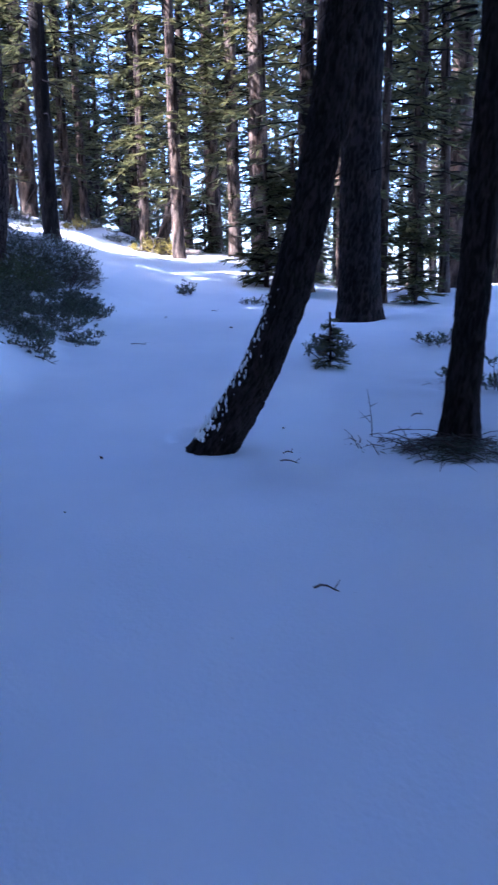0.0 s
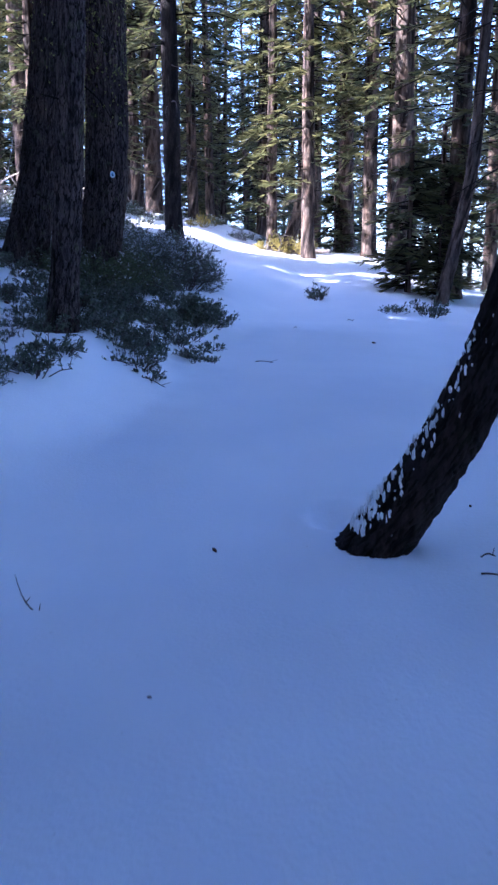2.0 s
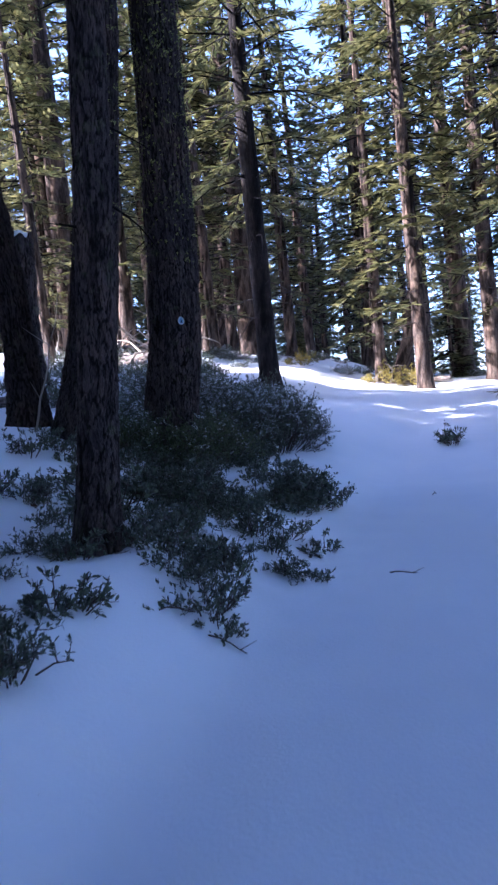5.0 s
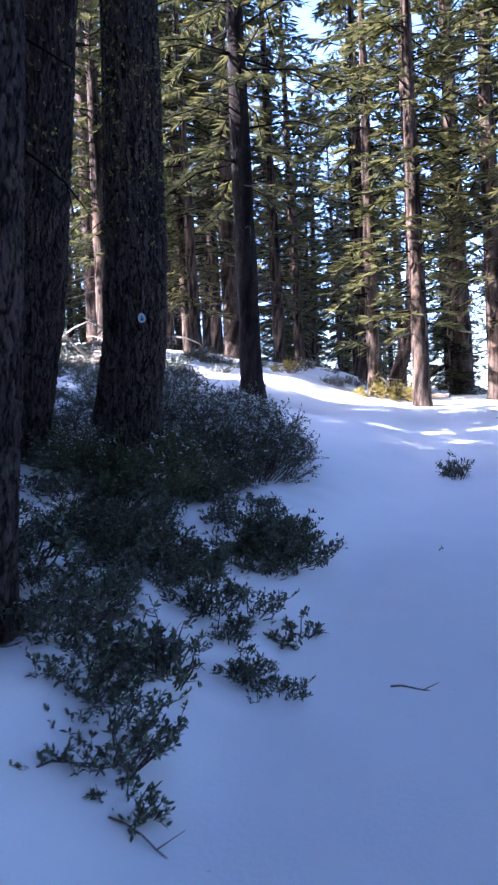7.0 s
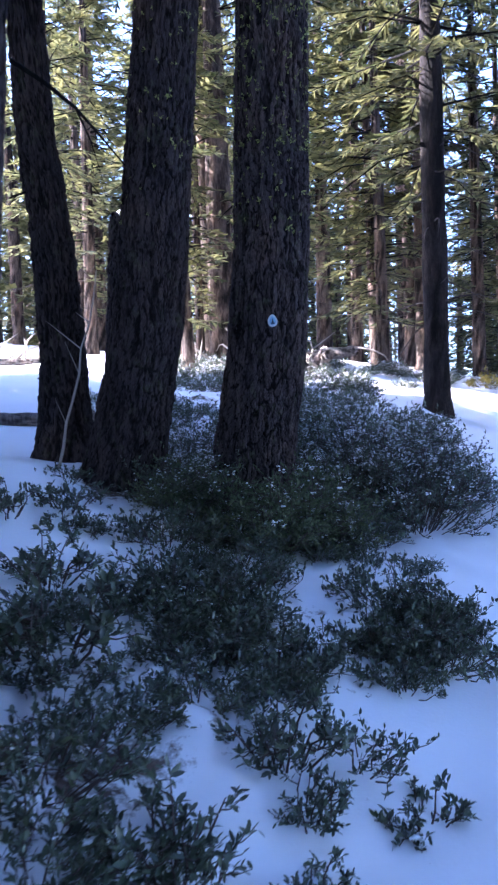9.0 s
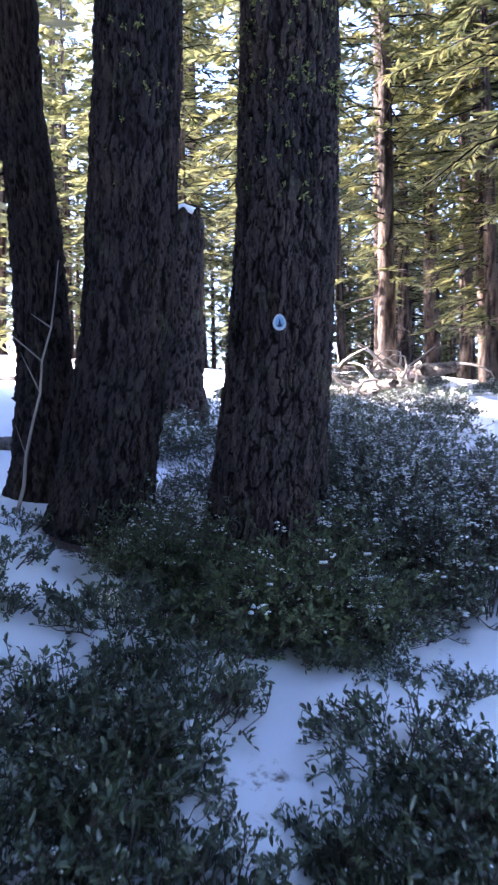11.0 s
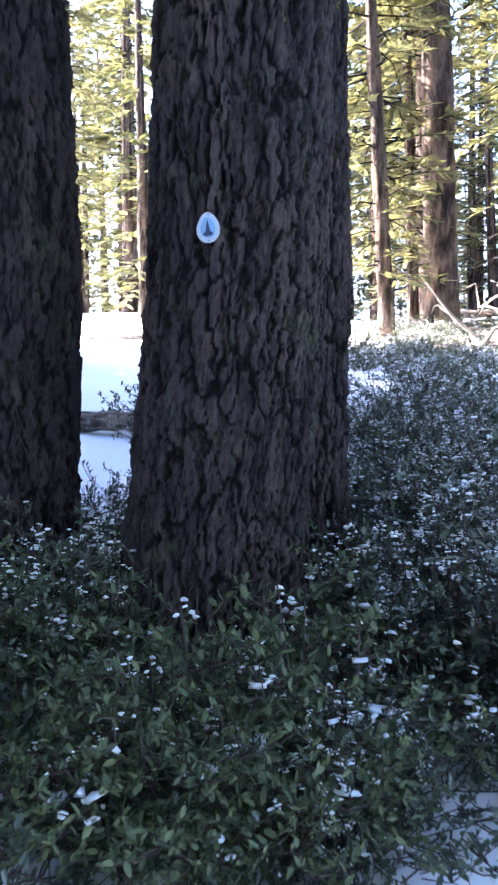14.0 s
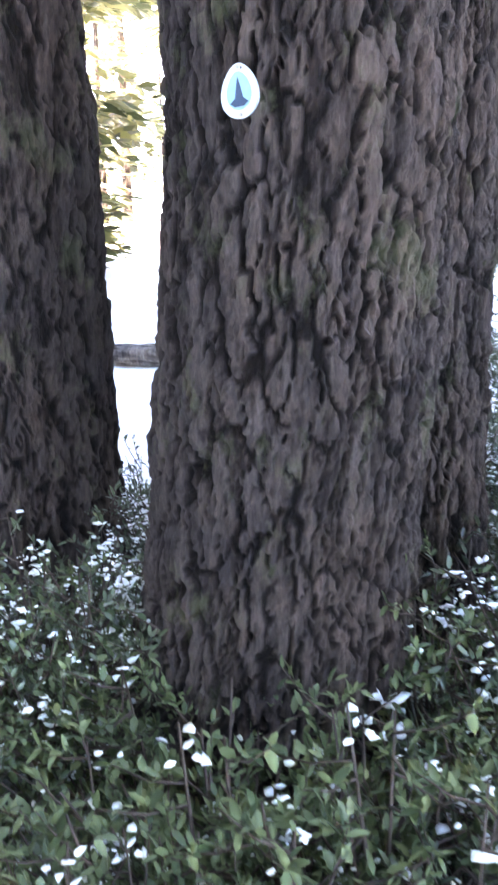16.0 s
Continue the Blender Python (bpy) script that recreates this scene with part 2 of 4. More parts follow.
def snow_material():
    m, t, b = material("snow")
    at = t.nodes.new("ShaderNodeAttribute")
    at.attribute_name = "litter"
    soil_n = node(t, "ShaderNodeTexNoise", Scale=22.0, Detail=6.0, Roughness=0.7)
    t.links.new(coords(t, (1, 1, 1)), soil_n.inputs["Vector"])
    soil = ramp(t, soil_n.outputs["Fac"], [(0.3, (0.03, 0.022, 0.018)), (0.55, (0.09, 0.065, 0.05)), (0.75, (0.2, 0.16, 0.13))])
    big = node(t, "ShaderNodeTexNoise", Scale=0.8, Detail=3.0)
    t.links.new(coords(t, (1, 1, 1)), big.inputs["Vector"])
    snow = ramp(t, big.outputs["Fac"], [(0.3, (0.80, 0.83, 0.87)), (0.7, (0.88, 0.9, 0.92))])
    specks = node(t, "ShaderNodeTexNoise", Scale=34.0, Detail=2.0)
    t.links.new(coords(t, (1, 1, 1)), specks.inputs["Vector"])
    dirt = ramp(t, specks.outputs["Fac"], [(0.77, (0, 0, 0)), (0.81, (0.4, 0.4, 0.4))])
    snow = mixed(t, dirt, snow, (0.3, 0.26, 0.22))
    edge = node(t, "ShaderNodeTexNoise", Scale=11.0, Detail=5.0, Roughness=0.7)
    t.links.new(coords(t, (1, 1, 1)), edge.inputs["Vector"])
    add = t.nodes.new("ShaderNodeMath")
    add.operation = "ADD"
    t.links.new(at.outputs["Fac"], add.inputs[0])
    t.links.new(edge.outputs["Fac"], add.inputs[1])
    where = ramp(t, add.outputs[0], [(0.84, (0, 0, 0)), (0.98, (1, 1, 1))])
    t.links.new(mixed(t, where, snow, soil), b.inputs["Base Color"])
    b.inputs["Roughness"].default_value = 0.62
    b.inputs["Specular IOR Level"].default_value = 0.25
    fine = node(t, "ShaderNodeTexNoise", Scale=45.0, Detail=6.0, Roughness=0.6)
    t.links.new(coords(t, (1, 1, 1)), fine.inputs["Vector"])
    bumped(t, b, fine.outputs["Fac"], 0.25, 0.012)
    return m


SNOW = snow_material()


def plain(name, colour, rough, speckle=0.15):
    m, t, b = material(name)
    n = node(t, "ShaderNodeTexNoise", Scale=90.0, Detail=4.0)
    t.links.new(coords(t, (1, 1, 1)), n.inputs["Vector"])
    c = ramp(t, n.outputs["Fac"], [(0.3, tuple(v * (1 - speckle) for v in colour)), (0.7, tuple(v * (1 + speckle) for v in colour))])
    t.links.new(c, b.inputs["Base Color"])
    b.inputs["Roughness"].default_value = rough
    return m


SNOW_LUMP = plain("clotted_snow", (0.84, 0.87, 0.9), 0.6, 0.04)
TWIG = plain("dark_twig", (0.06, 0.042, 0.034), 0.8)
TWIG_PALE = plain("pale_dead_wood", (0.3, 0.26, 0.22), 0.85)
CONE = plain("cone_scales", (0.07, 0.04, 0.025), 0.8)
SIGN_WHITE = plain("sign_white", (0.5, 0.56, 0.62), 0.4, 0.05)
SIGN_BLUE = plain("sign_blue", (0.22, 0.42, 0.62), 0.4, 0.05)
SIGN_DARK = plain("sign_dark", (0.02, 0.05, 0.1), 0.45, 0.05)
NAIL = plain("nail_steel", (0.35, 0.34, 0.33), 0.4)


# ---- ground ----
def spaced(lo, hi, step, far, grow):
    """Even steps between lo and hi, then ever wider ones out to far on both sides."""
    mid = np.arange(lo, hi, step)
    out, d, s = [], 0.0, step
    while d < far:
        s *= grow
        d += s
        out.append(d)
    out = np.array(out)
    return np.concatenate([(lo - out)[::-1], mid, mid[-1] + out])


def build_ground():
    xs, ys = spaced(-6.0, 3.0, 0.06, 900, 1.09), spaced(1.0, 18.0, 0.06, 900, 1.09)
    gx, gy = np.meshgrid(xs, ys)
    z = ground_z(gx, gy)
    far = np.hypot(gx, gy - 10)
    z = z * (1 - smooth((far - 90) / 150)) - 0.02 * np.maximum(0, far - 90)
    nx, ny = len(xs), len(ys)
    i = np.arange(ny - 1)[:, None] * nx + np.arange(nx - 1)[None]
    faces = np.stack([i, i + 1, i + nx + 1, i + nx], -1).reshape(-1, 4)
    me = mesh_from("ground", np.stack([gx, gy, z], -1).reshape(-1, 3), faces, SNOW)
    litter = np.zeros_like(gx)
    for wx, wy, r in WELLS:
        d = np.hypot(gx - wx, gy - wy) / r
        litter = np.maximum(litter, 0.55 * np.exp(-((d / 1.1) ** 4)))
    for bx, by, r in BRUSH:
        d = np.hypot(gx - bx, gy - by) / r
        litter = np.maximum(litter, np.exp(-((d / 1.05) ** 4)) * np.clip(0.55 * fbm(gx * 1.7, gy * 1.7, 7.0, 33, 3) + 0.02, 0, 1))
    woods = smooth((gy - 26) / 8) * 0.40 * smooth((fbm(gx * 0.25, gy * 0.25, 2.0, 41, 3) - 0.35) / 0.25)
    litter = np.maximum(litter, woods)
    me.attributes.new("litter", "FLOAT", "POINT").data.foreach_set("value", litter.ravel())
    return tagged(new("ground", me), "smooth shaded snow sheet sloping gently up through the forest", "snow", kind="structure")


build_ground()


# ---- trees close by ----
def bark_cells(u, v, seed, period):
    """Distance to the nearest crack between elongated plates, and a random value per plate. u wraps round at period."""
    iu, iv = np.floor(u).astype(np.int64), np.floor(v).astype(np.int64)
    best, second, ident = np.full(u.shape, 9.0), np.full(u.shape, 9.0), np.zeros(u.shape)
    for a in (-1, 0, 1):
        for c in (-1, 0, 1):
            cu, cv = iu + a, iv + c
            wrapped = np.mod(cu, period)
            ju, jv = hash3(wrapped, cv, 0 * cu, seed), hash3(wrapped, cv, 0 * cu + 1, seed)
            d = np.hypot(cu + ju - u, cv + jv - v)
            closer = d < best
            second = np.where(closer, best, np.minimum(second, d))
            ident = np.where(closer, hash3(wrapped, cv, 0 * cu + 2, seed), ident)
            best = np.where(closer, d, best)
    return second - best, ident


def trunk_mesh(name, axis, radii, mat, sides=72, step=0.05, furrow=0.02, seed=0, flare=0.5, top=None):
    """A trunk along axis points (x, y, z from the base), with furrowed bark. top: jagged broken end."""
    axis, radii = np.asarray(axis, float), np.asarray(radii, float)
    zs = []
    z = axis[0, 2]
    while z < axis[-1, 2]:
        zs.append(z)
        z += step * (1.0 if z < 3.3 else 2.0 if z < 5.5 else 8.0)
    zs = np.array(zs + [axis[-1, 2]])
    cx = np.interp(zs, axis[:, 2], axis[:, 0])
    cy = np.interp(zs, axis[:, 2], axis[:, 1])
    for _ in range(3):
        cx[1:-1] = (cx[:-2] + cx[1:-1] * 2 + cx[2:]) / 4
        cy[1:-1] = (cy[:-2] + cy[1:-1] * 2 + cy[2:]) / 4
    r = np.interp(zs, axis[:, 2], radii)
    ang = np.arange(sides) * 2 * np.pi / sides
    a, zz = np.meshgrid(ang, zs)
    rr = r[:, None] * np.ones_like(a)
    lobes = 0.6 + 0.4 * np.cos(a * 5 + seed) + 0.3 * np.cos(a * 3 + 2 * seed)
    rr = rr * (1 + flare * np.exp(-np.maximum(zz, 0) / 0.22) * (0.5 + 0.5 * lobes))
    rr = rr * (1 + 0.07 * (fbm(np.cos(a) * 1.2 + 5, np.sin(a) * 1.2 + 5, zz * 0.9, seed, 2) - 0.5))
    px, py = np.cos(a) * r[0], np.sin(a) * r[0]
    period = max(6, int(round(2 * np.pi * float(np.mean(r[: max(1, len(r) // 2)])) / CELL_W)))
    wu = 1.0 * (vnoise(px * 9 + 9, py * 9 + 9, zz * 4, seed + 3) - 0.5) + 0.8 * (vnoise(px * 25 + 9, py * 25 + 9, zz * 24, seed + 4) - 0.5)
    wv = 1.6 * (vnoise(px * 14 + 5, py * 14 + 5, zz * 5, seed + 5) - 0.5) + 0.3 * (vnoise(px * 40 + 5, py * 40 + 5, zz * 30, seed + 6) - 0.5)
    edge, ident = bark_cells(a / (2 * np.pi) * period + wu, zz / CELL_H + wv, seed, period)
    edge2, _ = bark_cells(a / (2 * np.pi) * period * 2 + wu * 1.5, zz / CELL_H * 2.2 - wv, seed + 1, period * 2)
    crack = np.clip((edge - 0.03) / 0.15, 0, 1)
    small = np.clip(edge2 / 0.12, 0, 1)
    n2 = vnoise(px * 75 + 20, py * 75 + 20, zz * 18.0, seed + 2)
    n3 = fbm(px * 10 + 3, py * 10 + 3, zz * 4.0, seed + 8, 3)
    n4 = vnoise(px * 120 + 40, py * 120 + 40, zz * 55.0, seed + 11)
    height = 0.4 * crack + 0.6 * crack * ident + 0.28 * small + 0.7 * (n2 - 0.5) + 0.6 * (n4 - 0.5) + 0.7 * (n3 - 0.5)
    rr = rr + furrow * (height - 0.9)
    zz2 = zz.copy()
    if top:
        rough = vnoise(np.cos(a) * 3 + 3, np.sin(a) * 3 + 3, 0.5, seed) * top
        zz2 = np.minimum(zz, zs[-1] - rough)
    v = np.stack([cx[:, None] + rr * np.cos(a), cy[:, None] + rr * np.sin(a), zz2], -1).reshape(-1, 3)
    me = mesh_from(name, v, tube_grid(sides, len(zs)), mat, sides < 140)
    # crack value for the colour, which darkens the furrows
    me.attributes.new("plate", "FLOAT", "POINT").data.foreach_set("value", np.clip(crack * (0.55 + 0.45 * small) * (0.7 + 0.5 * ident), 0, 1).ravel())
    return me


CELL_W, CELL_H = 0.04, 0.2


def dead_branches(seed, z0, z1, radius, count, length, mat, lean=(0, 0)):
    rnd = random.Random(seed)
    pile = Pile()
    for _ in range(count):
        z, a = rnd.uniform(z0, z1), rnd.uniform(0, 6.283)
        ln = rnd.uniform(0.25, 1.0) * length
        d = np.array([math.cos(a), math.sin(a), rnd.uniform(-0.5, 0.15)])
        p = [np.array([math.cos(a) * radius * 0.8 + lean[0] * z, math.sin(a) * radius * 0.8 + lean[1] * z, z])]
        for k in range(4):
            d = d + np.array([rnd.uniform(-0.2, 0.2), rnd.uniform(-0.2, 0.2), rnd.uniform(-0.22, 0.1)])
            p.append(p[-1] + d / np.linalg.norm(d) * ln / 4)
        r = rnd.uniform(0.008, 0.016)
        stick(pile, p, [r, r * 0.85, r * 0.65, r * 0.45, r * 0.2], 4)
        if rnd.random() < 0.6:
            q = p[2]
            e = d + np.array([rnd.uniform(-0.8, 0.8), rnd.uniform(-0.8, 0.8), rnd.uniform(-0.4, 0.2)])
            stick(pile, [q, q + e / np.linalg.norm(e) * ln * 0.25, q + e / np.linalg.norm(e) * ln * 0.4 + (0, 0, -0.03)], [r * 0.5, r * 0.35, r * 0.12], 3)
    return pile.mesh("dead_branch", mat)


def lichen_mesh(seed, axis, radii, z0, z1, count):
    """Small tufts of lichen that cling to the bark."""
    rnd = random.Random(seed)
    axis, radii = np.asarray(axis, float), np.asarray(radii, float)
    blades = []
    for _ in range(count):
        z = z0 + (z1 - z0) * rnd.random() ** 0.7
        a = rnd.uniform(0, 6.283)
        r = float(np.interp(z, axis[:, 2], radii)) + 0.004
        c = np.array([np.interp(z, axis[:, 2], axis[:, 0]) + r * math.cos(a), np.interp(z, axis[:, 2], axis[:, 1]) + r * math.sin(a), z])
        out = np.array([math.cos(a), math.sin(a), 0])
        size = rnd.uniform(0.008, 0.02) * (1.7 if rnd.random() < 0.1 else 1)
        for _ in range(9):
            d = out * rnd.uniform(0.1, 0.8) + np.array([rnd.uniform(-1, 1), rnd.uniform(-1, 1), rnd.uniform(-1.3, 0.7)])
            d /= np.linalg.norm(d)
            s = np.cross(d, out + (0.01, 0.02, 0.03))
            s /= np.linalg.norm(s) + 1e-6
            o = c + np.array([rnd.uniform(-1, 1), rnd.uniform(-1, 1), rnd.uniform(-1.5, 1.5)]) * size * 0.5
            blades.append([o - s * size * 0.12, o + d * size * 0.5 + s * size * 0.22, o + d * size, o + d * size * 0.5 - s * size * 0.22])
    pile = Pile()
    pile.add_many(np.array(blades), [(0, 1, 2, 3)])
    return pile.mesh("lichen", LICHEN, False)


def near_tree(name, x, y, axis, radii, mat, label, seed, furrow=0.02, sides=96, step=0.03, branches=0, blen=0.8, lichen=None, flare=0.35, top=None, z1=7):
    e = tagged(new(name), label, "tree")
    e.location = (x, y, gz(x, y) - 0.08)
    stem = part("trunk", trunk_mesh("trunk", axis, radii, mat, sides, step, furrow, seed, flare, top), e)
    if branches:
        ax = np.asarray(axis, float)
        lean = ((ax[-1, 0] - ax[0, 0]) / ax[-1, 2], (ax[-1, 1] - ax[0, 1]) / ax[-1, 2])
        for k in range(branches):
            part("dead_branch", dead_branches(seed * 50 + k, 2.2, z1, float(np.mean(radii)), 1, blen, BARK_DARK, lean), stem, "thin dead side branch")
    if lichen:
        part("lichen", lichen_mesh(seed + 9, axis, radii, *lichen), stem, "yellow-green tufts of lichen", "stuff")
    return e


# the leaning tree beside the trail
LEAN_AXIS = [(-0.04, 0, 0), (0.13, 0, 0.25), (0.32, 0, 0.58), (0.52, 0, 1.04), (0.695, 0, 1.72), (0.88, 0.05, 2.66), (1.02, 0.1, 3.4), (1.3, 0.3, 5.5), (1.3, 0.5, 9)]
LEAN_R = [0.175, 0.16, 0.142, 0.135, 0.128, 0.12, 0.112, 0.09, 0.04]
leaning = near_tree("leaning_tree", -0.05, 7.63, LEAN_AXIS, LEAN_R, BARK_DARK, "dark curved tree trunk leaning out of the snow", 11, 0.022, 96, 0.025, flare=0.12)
leaning.location.z += 0.05


def snow_on_lean():
    """Snow caught in the bark along the upper side of the leaning trunk."""
    rnd = random.Random(4)
    pile = Pile()
    ax, rr = np.array(LEAN_AXIS), np.array(LEAN_R)
    for _ in range(180):
        z = 0.06 + 1.05 * rnd.random() ** 1.5
        c = np.array([np.interp(z, ax[:, 2], ax[:, 0]), 0, z])
        r = np.interp(z, ax[:, 2], rr)
        a = math.pi + rnd.gauss(0.45, 0.5)
        n = np.array([math.cos(a) * 0.8, math.sin(a) * 0.9, 0.45])
        p = c + n / np.linalg.norm(n) * (r - 0.012)
        s = rnd.uniform(0.006, 0.022) * (1.25 - 0.6 * z)
        bm = bmesh.new()
        bmesh.ops.create_icosphere(bm, subdivisions=1, radius=1)
        v = np.array([q.co for q in bm.verts]) * (s * 0.45, s * 1.2, s * rnd.uniform(0.8, 2.0))
        f = [[q.index for q in face.verts] for face in bm.faces]
        bm.free()
        v = v + np.random.RandomState(rnd.randrange(9999)).uniform(-0.2, 0.2, v.shape) * s + p
        pile.add(v, f)
    return pile.mesh("clinging_snow", SNOW_LUMP)


part("clinging_snow", snow_on_lean(), leaning.children[0], "white snow caught in the bark", "stuff")

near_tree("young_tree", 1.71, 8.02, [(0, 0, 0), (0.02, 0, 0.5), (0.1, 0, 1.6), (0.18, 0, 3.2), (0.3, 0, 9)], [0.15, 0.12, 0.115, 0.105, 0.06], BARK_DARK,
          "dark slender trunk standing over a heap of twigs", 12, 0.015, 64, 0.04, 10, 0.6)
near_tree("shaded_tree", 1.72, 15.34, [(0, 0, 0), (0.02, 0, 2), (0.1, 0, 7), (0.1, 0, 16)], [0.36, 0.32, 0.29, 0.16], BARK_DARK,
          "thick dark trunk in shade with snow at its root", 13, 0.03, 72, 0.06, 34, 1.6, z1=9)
near_tree("slender_tree", -3.23, 11.54, [(-0.15, -0.05, 0), (-0.08, -0.03, 0.6), (0, 0, 1.4), (0.16, 0.05, 3.6), (0.22, 0.08, 5), (0.5, 0.2, 14)], [0.165, 0.145, 0.135, 0.125, 0.12, 0.07], BARK_HERO,
          "slender dark trunk rising from low brush", 14, 0.016, 150, 0.02, 8, 0.5)
E_AXIS = [(-0.44, 0.06, 0), (-0.27, 0.04, 0.45), (0.0, 0.0, 1.35), (0.29, -0.15, 2.7), (0.6, -0.34, 4.2), (0.95, -0.55, 8), (1.2, -0.8, 16)]
E_R = [0.33, 0.3, 0.27, 0.24, 0.22, 0.19, 0.12]
near_tree("big_tree", -4.94, 14.53, E_AXIS, E_R, BARK_DARKER, "large dark fir trunk with furrowed bark leaning slightly", 15, 0.024, 220, 0.018, 9, 0.6, (2.0, 6, 500), flare=0.3)
F_AXIS = [(-0.3, -0.04, 0), (-0.15, -0.02, 0.6), (0.0, 0.0, 1.5), (0.06, 0.01, 2.4), (0.13, 0.0, 4.4), (0.15, 0.0, 6), (0.1, 0.08, 16)]
F_R = [0.35, 0.315, 0.3, 0.29, 0.27, 0.25, 0.12]
near_tree("marked_tree", -4.18, 15.04, F_AXIS, F_R, BARK_HERO, "large furrowed fir trunk carrying a small trail sign", 16, 0.024, 270, 0.012, 7, 0.6, (2.2, 6, 1500), flare=0.3)
near_tree("twin_tree", -4.385, 15.475, [(-0.2, 0.08, 0), (-0.09, 0.03, 0.6), (0, 0, 1.5), (0.08, -0.04, 2.6), (0.2, -0.1, 6), (0.4, 0.1, 15)], [0.26, 0.225, 0.205, 0.185, 0.15, 0.09], BARK_HERO,
          "furrowed trunk grown against the marked tree", 17, 0.024, 220, 0.014, 12, 0.7, (2.0, 6, 500))
near_tree("old_tree", -6.02, 14.67, [(0, 0, 0), (-0.01, 0, 1), (-0.06, -0.04, 2), (-0.16, -0.1, 2.9), (-0.2, -0.15, 4.0), (-0.2, -0.2, 9)], [0.24, 0.19, 0.175, 0.16, 0.15, 0.08], BARK_DARKER,
          "weathered dark trunk with peeling pale bark", 18, 0.04, 110, 0.03, 6, 0.5)
snag = near_tree("snag", -8.35, 18.1, [(-0.05, 0, -0.4), (0, 0, 1), (0.1, 0, 2.75)], [0.36, 0.29, 0.26], BARK_HERO, "broken dead trunk capped with snow", 19, 0.05, 90, 0.04, top=0.35)


def lump(pile, p, size, seed, sub=2):
    bm = bmesh.new()
    bmesh.ops.create_icosphere(bm, subdivisions=sub, radius=1)
    v = np.array([q.co for q in bm.verts])
    f = [[q.index for q in face.verts] for face in bm.faces]
    bm.free()
    n = vnoise(v[:, 0] * 1.7 + 9, v[:, 1] * 1.7 + 9, v[:, 2] * 1.7, seed)
    pile.add(v * (0.75 + 0.5 * n)[:, None] * np.asarray(size) + np.asarray(p), f)


cap = Pile()
lump(cap, (0.08, 0, 2.63), (0.2, 0.2, 0.1), 3)
part("snow_cap", cap.mesh("snow_cap", SNOW_LUMP), snag, "small cap of snow")


# ---- trail sign on the marked tree ----
def rounded_triangle(w, hgt, n=48):
    """An upright rounded three-sided badge: narrow above, broad and round below."""
    pts = []
    for k in range(n):
        a = 2 * math.pi * k / n
        px, pz = math.sin(a), math.cos(a)
        pts.append((px * w / 2 * (1 - 0.20 * pz - 0.06 * pz * pz), pz * hgt / 2))
    return pts


def plate(name, pts, y0, y1, mat, parent):
    v = [(x, y0, z) for x, z in pts] + [(x, y1, z) for x, z in pts]
    n = len(pts)
    f = [list(range(n)), list(range(2 * n - 1, n - 1, -1))] + [[k, k + n, (k + 1) % n + n, (k + 1) % n] for k in range(n)]
    return part(name, mesh_from(name, v, f, mat, False), parent)


def trail_sign():
    e = tagged(new("trail_sign"), "small white and blue rounded trail badge nailed to bark", "sign")
    e.matrix_world = SIGN_POSE
    back = plate("backing", rounded_triangle(0.071, 0.09), 0.0, 0.004, SIGN_WHITE, e)
    plate("field", rounded_triangle(0.046, 0.062), -0.0025, 0.0, SIGN_BLUE, back)
    peak = [(-0.017, -0.02), (-0.007, -0.012), (-0.004, 0.004), (0, 0.022), (0.004, 0.006), (0.008, -0.012), (0.017, -0.02), (0.009, -0.026), (-0.009, -0.026)]
    plate("emblem", peak, -0.0045, -0.0025, SIGN_DARK, back)
    for z in (0.039, -0.039):
        plate("nail", [(0.003 * math.sin(k), z + 0.003 * math.cos(k)) for k in np.arange(8) * math.pi / 4], -0.003, 0.0, NAIL, back)
    return e


_d = Vector((0.62, -0.78, 0)).normalized()
SIGN_POSE = Matrix.Translation((-3.983, 14.8, 2.667)) @ Matrix.Rotation(math.atan2(_d.y, _d.x) + math.pi / 2, 4, "Z") @ Matrix.Rotation(radians(-3), 4, "Y")
trail_sign()


